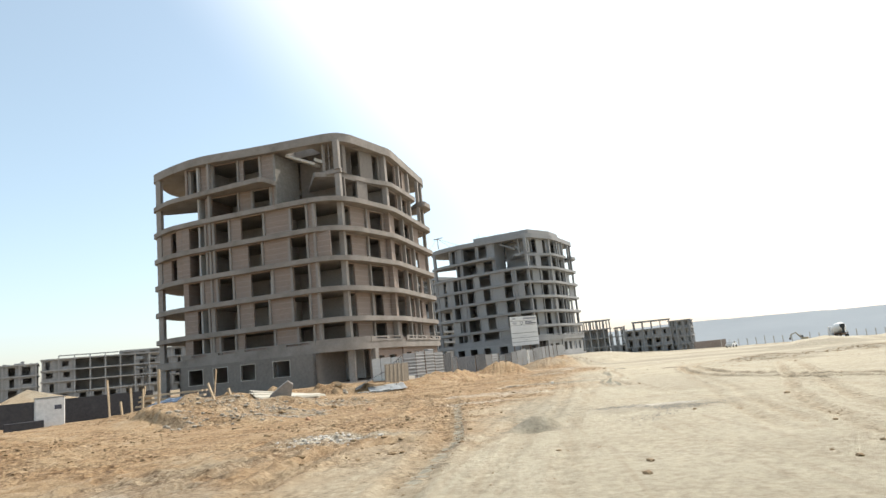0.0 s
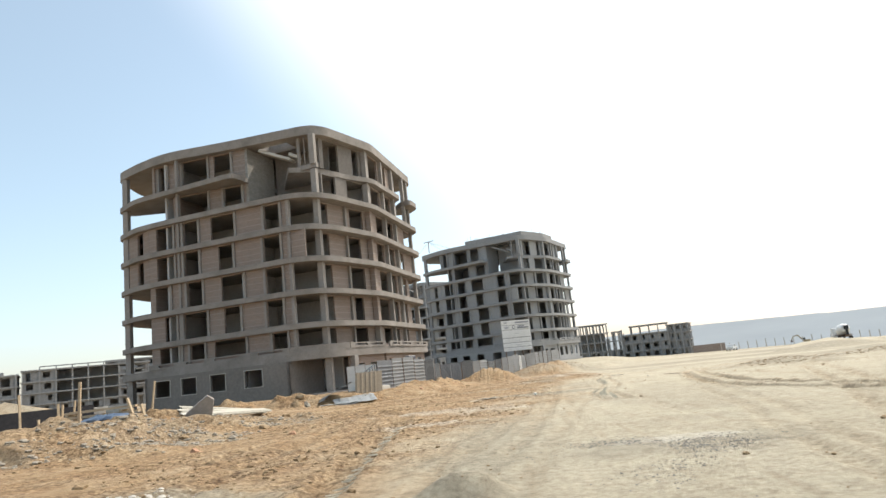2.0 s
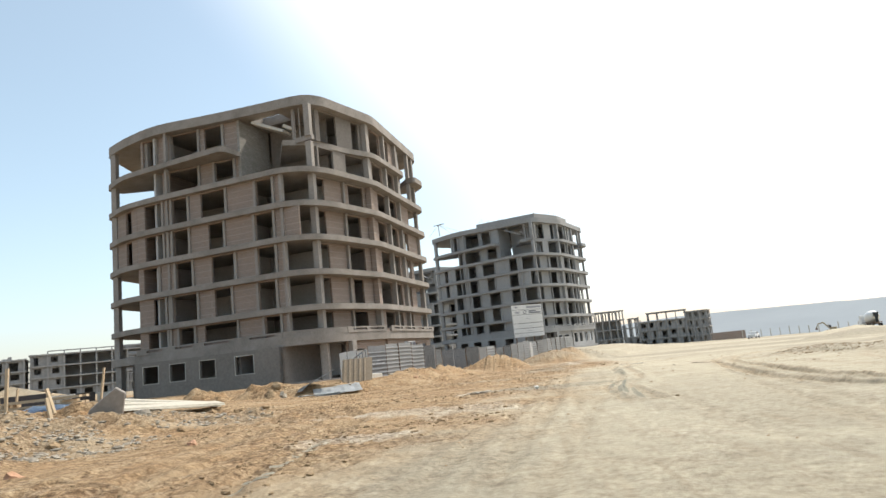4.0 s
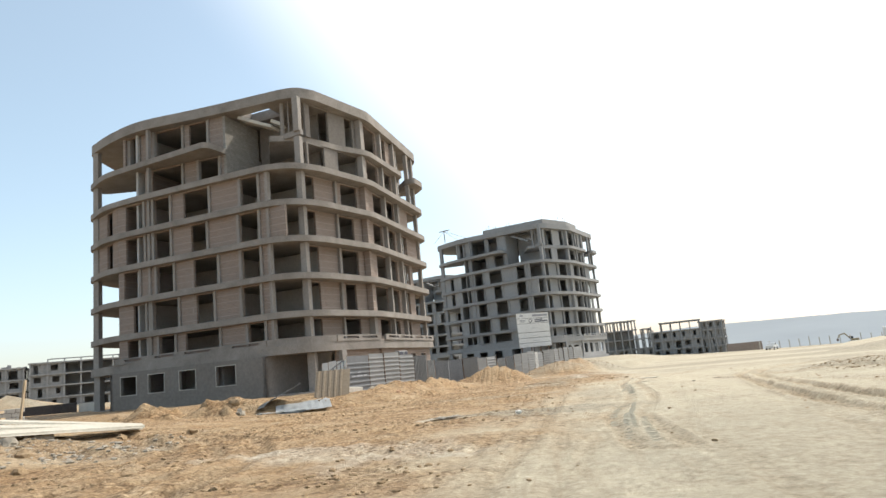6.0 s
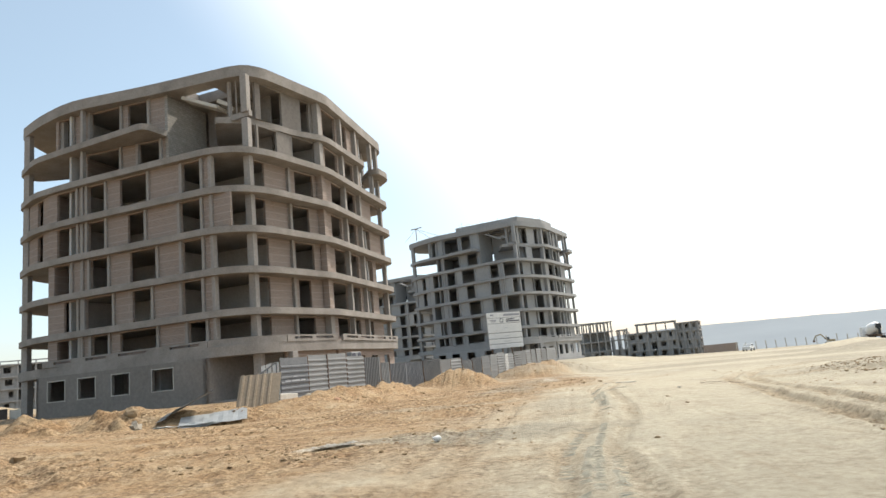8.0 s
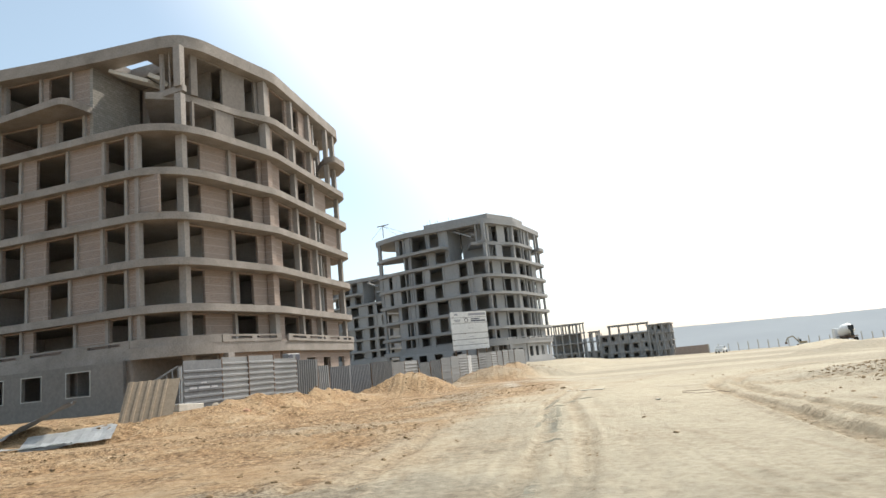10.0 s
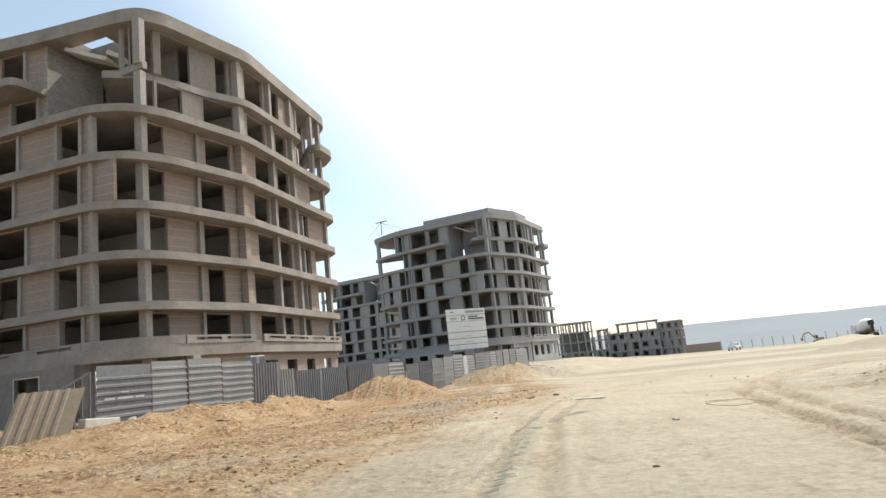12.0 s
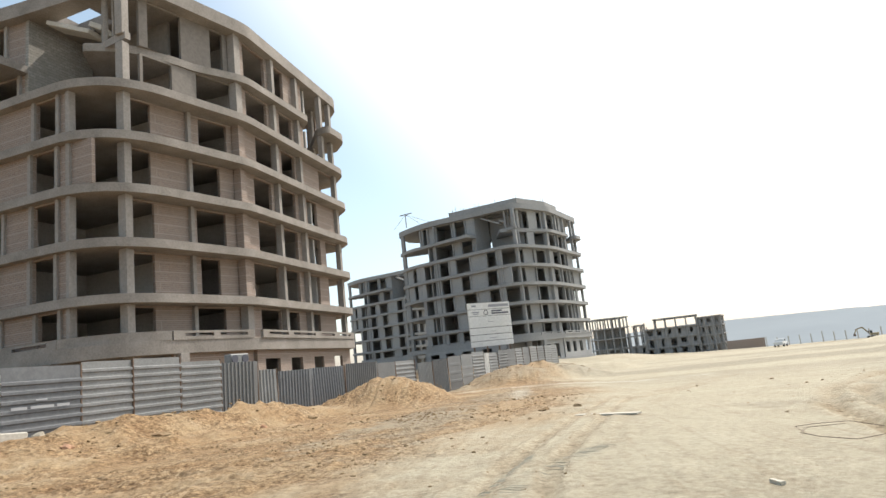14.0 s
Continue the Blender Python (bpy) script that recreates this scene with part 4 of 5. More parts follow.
def bent_sheet(x, y, w, d, turn, tilt, material, seed, lift=0.1, wave=0.12, pitch=0):
    bm = bmesh.new()
    r = random.Random(seed)
    n, k = 14, 7
    grid = [[bm.verts.new((w * (i / n - 0.5), d * (j / k - 0.5), wave * noise.noise((i * 0.28 + seed, j * 0.3, seed)) + 0.012 * (i % 2))) for i in range(n + 1)] for j in range(k + 1)]
    for j in range(k):
        for i in range(n):
            bm.faces.new((grid[j][i], grid[j][i + 1], grid[j + 1][i + 1], grid[j + 1][i]))
    bmesh.ops.solidify(bm, geom=list(bm.faces), thickness=0.008)
    bm.transform(Matrix.Translation((x, y, height(x, y) + lift)) @ Matrix.Rotation(radians(turn), 4, "Z") @ Matrix.Rotation(radians(tilt), 4, "Y") @ Matrix.Rotation(radians(pitch), 4, "X"))
    return bm


PALE_SHEET = mottled("dull_white_sheet", (0.46, 0.48, 0.49), (0.55, 0.57, 0.58), (0.62, 0.64, 0.64), 2.0, 0.5, 0.1, 0.15, 0.004)
thing("scrap_sheet", bent_sheet(-9.9, 30.2, 2.4, 1.3, 22, -3, PALE_SHEET, 3, 0.2, 0.06, 16), PALE_SHEET, "crumpled pale metal sheet lying on the earth", "metal sheet", "scrap sheets by the fence")
thing("scrap_sheet", bent_sheet(-11.2, 30.6, 2.2, 1.0, 22, -26, STEEL_LIGHT, 5, 0.38, 0.12), STEEL_LIGHT, "bent grey metal sheet tilted up from the ground", "metal sheet", "scrap sheets by the fence")
thing("scrap_sheet", bent_sheet(-10.6, 29.5, 2.2, 0.4, 18, 0, PALE_SHEET, 9, 0.08, 0.1), PALE_SHEET, "narrow pale metal strip lying on the earth", "metal sheet", "scrap sheets by the fence")
for i, (x, y, l, turn) in enumerate(((-12.9, 19.7, 3.6, 38), (-12.5, 19.2, 3.7, 42), (-12.2, 18.6, 3.8, 47), (-11.9, 18.1, 3.7, 53))):
    bm = ribbed(l, 0.62, True, 0.3, 0.05)
    c, q = math.cos(radians(turn)), math.sin(radians(turn))
    z0, z1 = height(x - c * l / 2, y - q * l / 2), height(x + c * l / 2, y + q * l / 2)
    bm.transform(Matrix.Translation((x - c * l / 2, y - q * l / 2, z0 + 0.1 + 0.03 * i)) @ Matrix.Rotation(radians(turn), 4, "Z") @ Matrix.Rotation(-math.atan2(z1 - z0, l), 4, "Y") @ Matrix.Rotation(radians(-82 + 2 * i), 4, "X"))
    thing("stacked_sheet", bm, CREAM, "long pale cream ribbed metal sheet lying flat in a loose stack", "metal sheet", "stack of long sheets")


def rock_mesh(seed, size=(1, 1, 1), rough=0.35, sub=2):
    bm = bmesh.new()
    bmesh.ops.create_icosphere(bm, subdivisions=sub, radius=0.5)
    for v in bm.verts:
        n = v.co.normalized()
        r = 1 + rough * noise.noise(n * 1.6 + Vector((seed, 0, 0))) + 0.5 * rough * noise.noise(n * 4 + Vector((0, seed, 0)))
        v.co = Vector((n.x * size[0], n.y * size[1], n.z * size[2])) * 0.5 * r
    return bm


CLOD = mottled("dry_clod", (0.22, 0.145, 0.078), (0.28, 0.195, 0.112), (0.34, 0.255, 0.16), 4.0, 0.95, bump=0.6, depth=0.03)
GREY_CLOD = mottled("grey_rubble", (0.25, 0.22, 0.175), (0.31, 0.275, 0.22), (0.37, 0.335, 0.28), 4.0, 0.95, bump=0.6, depth=0.03)
BRICKRED = mottled("broken_brick", (0.36, 0.20, 0.12), (0.42, 0.25, 0.16), (0.47, 0.30, 0.20), 4.0, 0.95)
# broken slab of concrete standing on edge in the bank
bm = bmesh.new()
plate(bm, [(-1.1, -0.1), (0.9, -0.1), (1.2, 0.8), (0.75, 1.0), (0.1, 0.72), (-0.7, 0.35)], -0.09, 0.09)
bm.transform(Matrix.Translation((-10.65, 12.9, height(-10.65, 12.9) - 0.1)) @ Matrix.Rotation(radians(20), 4, "Z") @ Matrix.Rotation(radians(108), 4, "X") @ Matrix.Diagonal((0.46, 0.8, 0.6, 1)))
thing("broken_slab", soften(bm, 0.02), CONCRETE, "broken grey concrete slab standing on edge in earth", "concrete slab")
# single stones and lumps near the way
LUMPS = [(-11.1, 15.2, 0.8, 0.6, 0.45, 1), (-11.9, 15.9, 0.7, 0.6, 0.4, 0), (-9.6, 14.0, 0.7, 0.45, 0.28, 0), (-9.9, 18.9, 0.5, 0.4, 0.3, 0), (-12.1, 21.4, 0.5, 0.4, 0.3, 0), (-5.7, 3.8, 0.5, 0.4, 0.2, 0), (-3.6, 2.2, 0.3, 0.25, 0.15, 0), (-8.3, 12.4, 0.4, 0.3, 0.22, 0), (-12.4, 17.9, 0.6, 0.5, 0.4, 1), (-10.9, 18.9, 0.5, 0.35, 0.3, 0), (-9.6, 20.4, 0.45, 0.4, 0.28, 0),
         (-13.0, 18.2, 0.7, 0.5, 0.4, 1), (-9.2, 9.3, 0.45, 0.35, 0.22, 0), (-12.6, 29.6, 0.6, 0.5, 0.45, 1), (-13.2, 30.3, 0.8, 0.6, 0.5, 0), (-6.6, 39.2, 0.9, 0.4, 0.2, 0), (-8.6, 37.2, 0.6, 0.4, 0.35, 1),
         (-4.6, 46.5, 0.5, 0.4, 0.22, 0), (4.4, 38.8, 0.45, 0.35, 0.2, 0), (5.3, 39.6, 0.3, 0.25, 0.16, 0), (-7.2, 6.0, 0.3, 0.25, 0.15, 2), (-2.8, 9.0, 0.25, 0.2, 0.12, 0), (-6.9, 36.0, 0.45, 0.35, 0.2, 2),
         (-5.2, 43.4, 0.4, 0.3, 0.2, 2), (-10.8, 4.6, 0.4, 0.3, 0.22, 0), (-6.6, 1.5, 0.3, 0.25, 0.14, 0), (-7.6, -1.5, 0.25, 0.2, 0.12, 0), (-8.6, 4.4, 0.35, 0.25, 0.15, 0), (-6.1, 8.9, 0.25, 0.2, 0.12, 2)]
for i, (x, y, a, b, c, k) in enumerate(LUMPS):
    bm = rock_mesh(i * 1.7, (0.8 * a, 0.8 * b, c), 0.6)
    bm.transform(Matrix.Translation((x, y, height(x, y) - 0.02 * c)) @ Matrix.Rotation(i * 1.3, 4, "Z"))
    thing(("earth_lump", "rubble_block", "brick_lump")[k], bm, (CLOD, GREY_CLOD, BRICKRED)[k],
          ("dry brown clod of earth lying on the sand", "grey lump of concrete rubble on the earth", "broken reddish brick lump lying on sandy earth")[k], ("clod", "rubble", "brick")[k], ("clods of earth", "rubble blocks", "broken bricks")[k])


def scatter(name, label, material, count, area, sizes, seed, where):
    """Small stones that nobody could count, as one mesh."""
    r = random.Random(seed)
    vs, fs = [], []
    g = (1 + 5 ** 0.5) / 2
    base = [Vector(v).normalized() for v in ((-1, g, 0), (1, g, 0), (-1, -g, 0), (1, -g, 0), (0, -1, g), (0, 1, g), (0, -1, -g), (0, 1, -g), (g, 0, -1), (g, 0, 1), (-g, 0, -1), (-g, 0, 1))]
    tri = ((0, 11, 5), (0, 5, 1), (0, 1, 7), (0, 7, 10), (0, 10, 11), (1, 5, 9), (5, 11, 4), (11, 10, 2), (10, 7, 6), (7, 1, 8), (3, 9, 4), (3, 4, 2), (3, 2, 6), (3, 6, 8), (3, 8, 9), (4, 9, 5), (2, 4, 11), (6, 2, 10), (8, 6, 7), (9, 8, 1))
    done = 0
    while done < count:
        x, y = r.uniform(area[0], area[1]), area[2] + (area[3] - area[2]) * r.random() ** 1.3
        if r.random() > where(x, y):
            continue
        s = sizes[0] + (sizes[1] - sizes[0]) * r.random() ** 3
        z = height(x, y) + 0.12 * s
        n = len(vs)
        turn, wide = Matrix.Rotation(r.uniform(0, 6.3), 3, "Z"), r.uniform(1.0, 1.7)
        for v in base:
            k = r.uniform(0.75, 1.15)
            q = turn @ Vector((v.x * wide * k, v.y * k, v.z * 0.62 * k))
            vs.append((x + q.x * s, y + q.y * s, z + q.z * s))
        fs += [tuple(n + i for i in t) for t in tri]
        done += 1
    me = bpy.data.meshes.new(name)
    me.from_pydata(vs, [], fs)
    me.materials.append(material)
    return tagged(new(name, me), label, "stones", kind="stuff")


patch = lambda x, y, o: smooth((noise.noise((x * 0.25 + o, y * 0.25, o)) + 0.15) * 2.2)
scatter("clods", "small dry clods and crumbs of earth", CLOD, 15000, (-20, 6, -10, 48), (0.008, 0.05), 21, lambda x, y: loose(x, y) ** 2 * patch(x, y, 3.0))
scatter("gravel", "small grey stones strewn over the earth", GREY_CLOD, 3200, (-22, 14, -11, 36), (0.003, 0.009), 22, lambda x, y: 0.25 + 0.75 * patch(x, y, 9.0))
scatter("heap_stones", "stones and clods on the earth heaps", CLOD, 900, (-16, 12, 28, 82), (0.02, 0.08), 23, lambda x, y: 1.0 if height(x, y, False) - base_height(x, y) > 0.3 else 0.0)

ASPHALT = mottled("crushed_asphalt", (0.17, 0.165, 0.155), (0.21, 0.204, 0.19), (0.27, 0.262, 0.245), 4.0, 0.9)
scatter("spoil_clods", "dark crumbly clods on the low spoil mounds", CLOD, 2200, (9, 32, 20, 50), (0.015, 0.06), 27, lambda x, y: 1.0 if height(x, y, False) - base_height(x, y) > 0.12 else 0.02)
near = lambda x, y, cx, cy, q: math.exp(-((x - cx) ** 2 + (y - cy) ** 2) / q)
scatter("lime_rubble", "scatter of pale broken rubble", PALE, 260, (-6.0, -3.2, -2.0, 0.6), (0.01, 0.05), 24, lambda x, y: near(x, y, -4.6, -0.7, 0.35))
scatter("asphalt_crumbs", "dark crushed asphalt strewn in patches on the road", ASPHALT, 2200, (-1.5, 5.5, -3.0, 3.0), (0.003, 0.012), 28, lambda x, y: patch(x * 3, y * 3, 5.0) * (near(x, y, 1.3, 0.0, 0.6) + 0.6 * near(x, y, 0.7, 0.8, 0.2) + 0.5 * near(x, y, 1.5, -1.7, 0.3)))
scatter("bank_rubble", "grey-brown rubble on the earth bank", GREY_CLOD, 1500, (-15, -7.5, 5.0, 19), (0.015, 0.08), 25, lambda x, y: zone(GREY_SPOIL, x, y, 1.0))
scatter("rut_crumbs", "crumbs of earth thrown up along the wheel ruts", CLOD, 4200, (-11, 12, -9, 34), (0.005, 0.018), 26, lambda x, y: rut_at(x, y)[1] ** 2)


def tread_marks():
    """Rows of small earth ridges that tyres have printed across their tracks."""
    r, vs, fs = random.Random(44), [], []
    for pts, w in TREADS:
        step = 0.085 if w < 0.25 else 0.11
        for (ax, ay), (bx, by) in zip(pts, pts[1:]):
            n = math.hypot(bx - ax, by - ay)
            dx, dy = (bx - ax) / n, (by - ay) / n
            for i in range(int(n / step)):
                s = i * step + r.uniform(-0.012, 0.012)
                if noise.noise((ax + dx * s * 0.8, ay + dy * s * 0.8, w * 9)) < -0.4 or r.random() < 0.1:
                    continue
                half, thick, high = 0.5 * w * r.uniform(0.7, 1.1), r.uniform(0.012, 0.022), r.uniform(0.007, 0.014)
                cx, cy, skew = ax + dx * s, ay + dy * s, r.uniform(-0.25, 0.25)
                k = len(vs)
                for e in (-1, -0.35, 0.35, 1):
                    px, py = cx + (dy + skew * dx) * half * e, cy + (-dx + skew * dy) * half * e
                    z = height(px, py)
                    j = r.uniform(0.6, 1.0) * high * (0.35 if abs(e) == 1 else 1.0)
                    vs += [(px - dx * thick, py - dy * thick, z - 0.012), (px + 0.3 * dx * thick, py + 0.3 * dy * thick, z + j), (px + dx * thick, py + dy * thick, z - 0.012)]
                for q in range(3):
                    a = k + 3 * q
                    fs += [(a, a + 1, a + 4, a + 3), (a + 1, a + 2, a + 5, a + 4)]
    me = bpy.data.meshes.new("tread_marks")
    me.from_pydata(vs, [], fs)
    me.materials.append(TREAD_EARTH)
    return tagged(new("tread_marks", me), "ladder-like tyre tread marks pressed into the sandy road", "tyre tracks", kind="stuff")


TREAD_EARTH = mottled("pressed_earth", (0.38, 0.34, 0.257), (0.43, 0.388, 0.298), (0.47, 0.43, 0.338), 4.0, 0.95, bump=0.5)
tread_marks()

# ---- billboard ----
bb = empty("billboard", (0.0, 86.9, 0), 0, label="white site billboard of stacked boards with small print on posts", category="billboard")
A, B = Vector((-2.03, 85.4)), Vector((2.04, 88.3))
be = (B - A).normalized()
bn = Vector((be.y, -be.x))
bang = math.atan2(be.y, be.x)
TOPZ, LOWZ = 6.7, 2.35


def board(u0, u1, f0, f1, off, name, material, depth=0.04):
    bm = bmesh.new()
    c = A + be * ((u0 + u1) / 2) + bn * off
    z0, z1 = TOPZ - (TOPZ - LOWZ) * f1, TOPZ - (TOPZ - LOWZ) * f0
    box(bm, (c.x, c.y, (z0 + z1) / 2), (u1 - u0, depth, z1 - z0), bang)
    placed(mesh_ob(name, bm, material), bb)


W = (B - A).length
for f0, f1 in ((0, 0.145), (0.155, 0.30), (0.31, 0.565), (0.578, 0.725), (0.738, 0.87), (0.882, 1.0)):
    board(0, W, f0, f1, 0.0, "board", WHITE)
for u in (0.4, 1.9, 3.3, 4.6):
    bm = bmesh.new()
    c = A + be * u - bn * 0.12
    box(bm, (c.x, c.y, 2.6), (0.12, 0.12, 7.8), bang)
    placed(mesh_ob("post", bm, RUST), bb)
for u0, u1, f0, f1, ink in ((2.45, 4.85, 0.045, 0.105, GREY_INK), (0.5, 1.0, 0.05, 0.09, GREY_INK), (2.75, 4.0, 0.185, 0.215, INK), (2.75, 4.75, 0.235, 0.27, INK), (0.45, 1.3, 0.20, 0.225, GREY_INK), (0.6, 1.2, 0.24, 0.26, GREY_INK),
                            (2.2, 2.9, 0.44, 0.45, GREY_INK), (2.3, 3.0, 0.66, 0.67, GREY_INK), (3.6, 4.5, 0.16, 0.165, GREY_INK), (2.2, 3.1, 0.81, 0.82, GREY_INK)):
    board(u0, u1, f0, f1, 0.028, "print_bar", ink, 0.012)
bm = bmesh.new()
c = A + be * 2.1 + bn * 0.03
m = Matrix.Translation((c.x, c.y, TOPZ - 0.225 * (TOPZ - LOWZ))) @ Matrix.Rotation(bang, 4, "Z") @ Matrix.Rotation(radians(90), 4, "X")
ring_in = bmesh.ops.create_circle(bm, segments=20, radius=0.19, matrix=m)["verts"]
ring_out = bmesh.ops.create_circle(bm, segments=20, radius=0.27, matrix=m)["verts"]
for i in range(20):
    bm.faces.new((ring_in[i], ring_in[(i + 1) % 20], ring_out[(i + 1) % 20], ring_out[i]))
bmesh.ops.solidify(bm, geom=list(bm.faces), thickness=0.01)
placed(mesh_ob("emblem", bm, INK), bb)


# ---- distance ----
# near-equal greys for frame and infill, low contrast standing in for distance haze
FAR_CONC = mottled("far_hazed_concrete", (0.27, 0.265, 0.26), (0.31, 0.305, 0.30), (0.35, 0.345, 0.34), 0.5, 0.95)
FAR_FILL = mottled("far_hazed_infill", (0.245, 0.24, 0.235), (0.275, 0.27, 0.265), (0.31, 0.305, 0.30), 0.5, 0.95)


def frame_block(right_end, heading, bays, bay, storeys, sh, depth, open_bays, seed, label, ragged=0, base=-1.0, open_from=99, clear=99):
    """A concrete frame under construction. Runs from right_end along heading (degrees); its first open_bays bays have no infill."""
    r = random.Random(seed)
    b = empty("frame_building", (*right_end, base), heading, label=label, category="building", group="frame buildings in the distance")
    length = bays * bay
    for k in range(1, storeys + 1):
        bm = bmesh.new()
        cut = 0 if k < storeys else ragged * bay
        box(bm, ((length - cut) / 2, -depth / 2, k * sh), (length - cut + 1.0, depth + 1.0, 0.38))
        part("floor_slab", bm, FAR_CONC, b)
    for i in range(bays + 1):
        for y in (0.0, -depth * 0.5, -depth):
            top = storeys * sh if i <= bays - ragged else (storeys - 1) * sh + r.choice((0.0, 1.2, 2.4))
            bm = bmesh.new()
            box(bm, (i * bay, y, top / 2 - 0.6), (0.4, 0.5, top + 1.2))
            part("column", bm, FAR_CONC, b)
    for k in range(storeys):
        for i in range(bays):
            if (i < open_bays and k > 0) or k >= open_from:
                continue
            z = k * sh + 0.19
            bm = bmesh.new()
            w = r.choice((0.35, 0.5, 0.6)) * bay
            u = r.uniform(0.15, 0.85) * (bay - w)
            wall_run(bm, (i * bay + 0.2, -0.1), ((i + 1) * bay - 0.2, -0.1), z, z + sh - 0.39, [(u, u + w - 0.3, z + (0.0 if r.random() < 0.5 else 0.8), z + sh - 0.8)], -0.25)
            part("infill_wall", bm, FAR_FILL, b)
        if k >= open_from:
            continue
        # added wall so the closed bays stay dark inside
        bm = bmesh.new()
        s = min(open_bays, clear) * bay if k > 0 else 0.0
        wall_run(bm, (s, -depth * 0.5), (length, -depth * 0.5), k * sh + 0.2, (k + 1) * sh - 0.2, [], 0.2)
        part("inner_wall", bm, FAR_FILL, b)
    return b


# left of the near building, and behind it
d = frame_block((-111.0, 179.5), 216.9, 8, 4.0, 4, 3.15, 14.0, 6, 3, "distant five-storey concrete frame, partly see-through", 0, -0.2, 99, 2)
bm = bmesh.new()
for u in np.arange(4.0, 29.0, 4.0):
    beam(bm, (u, -1, 12.6), (u, -1, 13.6), 0.3)
beam(bm, (4, -1, 13.6), (28, -1, 13.6), 0.4, 0.3)
part("roof_frame", bm, FAR_CONC, d)


def roof_clutter(parent, length, top, seed):
    """Stub walls and starter columns on an unfinished roof."""
    r = random.Random(seed)
    for i in range(int(length / 1.6)):
        w, h = r.uniform(0.6, 2.6), r.uniform(0.2, 1.1)
        bm = bmesh.new()
        box(bm, (1.6 * i + r.uniform(-0.5, 0.5), -0.6 - r.uniform(0, 5), top + 0.19 + h / 2), (w, 1.2, h))
        part("stub_wall", bm, FAR_FILL, parent)


HEAD = Vector((math.cos(radians(216.9)), math.sin(radians(216.9))))
for first, bays, drop, seed in ((33.5, 5, 0.9, 31), (55.0, 6, 2.2, 32), (80.5, 9, 3.6, 33)):
    p = Vector((-111.0, 179.5)) + HEAD * first
    far_block = frame_block((p.x, p.y), 216.9, bays, 4.0, 4, 3.15, 14.0, 0, seed, "distant grey blockwork row with a ragged unfinished roof", 0, -0.2 - drop)
    roof_clutter(far_block, 4.0 * bays, 12.6, seed)
frame_block((-92.0, 232.0), 214.0, 14, 4.0, 5, 3.15, 14.0, 2, 4, "far grey concrete frame building seen beyond the near shell", 0, -0.4)
# ahead, beside the road
frame_block((35.4, 252.5), 186.0, 4, 2.7, 4, 3.5, 10.0, 4, 5, "distant four-storey frame with open upper floors", 0, -3.4, 3, 0)
frame_block((40.6, 252.0), 178.0, 2, 2.4, 3, 3.5, 9.0, 2, 9, "distant three-storey frame of bare columns", 1, -3.4, 2)
frame_block((57.6, 249.0), 168.0, 5, 3.4, 4, 3.2, 12.0, 0, 6, "distant frame with infilled lower floors and open top", 1, -4.4, 3)
frame_block((64.8, 247.5), 160.0, 3, 2.5, 4, 3.0, 10.0, 0, 7, "distant low blockwork building with one open end", 0, -4.6)
bm = bmesh.new()
wall_run(bm, (63.0, 238.0), (74.0, 237.0), -5.0, -1.3, [], 0.3)
thing("boundary_wall", bm, BRICK, "low unplastered block wall in the distance", "wall")

# flat-topped ridge on the horizon; haze put into its pale colour and faint glow
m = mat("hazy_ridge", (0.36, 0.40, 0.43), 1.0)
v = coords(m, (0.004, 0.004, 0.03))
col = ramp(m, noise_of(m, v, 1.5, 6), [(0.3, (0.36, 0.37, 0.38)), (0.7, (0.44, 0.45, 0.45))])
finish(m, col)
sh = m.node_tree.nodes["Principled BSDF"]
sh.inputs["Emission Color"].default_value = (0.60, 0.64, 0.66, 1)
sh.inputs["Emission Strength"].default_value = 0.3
bm = bmesh.new()
rows = []
for i in range(121):
    az = 2.0 + i * 0.5
    up = 0.0196 - 0.00035 * max(0.0, az - 14) if az < 25.0 else 0.0149 - 0.0001 * (az - 25)
    if az < 12:
        up *= 0.6 + 0.033 * az
    up += 0.0004 * noise.noise((az * 0.7, 0, 0)) + 0.0002 * noise.noise((az * 3, 1, 0))
    a = radians(az)
    s, c = math.sin(a), math.cos(a)
    rows.append([bm.verts.new((4 + s * q, 20 + c * q, z)) for q, z in ((885, -24), (905, 1 + up * 900), (1300, 1 + up * 900), (1350, -24))])
for p, q in zip(rows, rows[1:]):
    for k in range(3):
        bm.faces.new((p[k], q[k], q[k + 1], p[k + 1]))
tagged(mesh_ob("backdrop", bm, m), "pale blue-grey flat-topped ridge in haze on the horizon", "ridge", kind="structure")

# row of far fence posts
for i in range(34):
    x, y = 52 + i * 2.1, 168 - i * 0.35
    z = height(x, y, False)
    bm = bmesh.new()
    box(bm, (0, 0, 0.9), (0.16, 0.16, 2.0 + 0.5 * ((i * 7) % 5 == 0)))
    p = tagged(mesh_ob("fence_post", bm, PALE), "thin pale fence post far off on the plain", "post", "far fence posts")
    p.location = (x, y, z)

# ---- vehicles far off ----
TYRE = mat("tyre_rubber", (0.03, 0.03, 0.03), 0.9)
VAN_WHITE = mottled("white_paint", (0.66, 0.66, 0.65), (0.72, 0.72, 0.71), (0.78, 0.78, 0.77), 1.0, 0.4)
GLASS = mat("dark_glass", (0.03, 0.035, 0.04), 0.1)
# ochre dulled towards grey: dust, and distance haze put into the paint
YELLOW = mottled("dusty_hazed_ochre", (0.30, 0.25, 0.16), (0.36, 0.30, 0.19), (0.40, 0.34, 0.24), 1.0, 0.6)


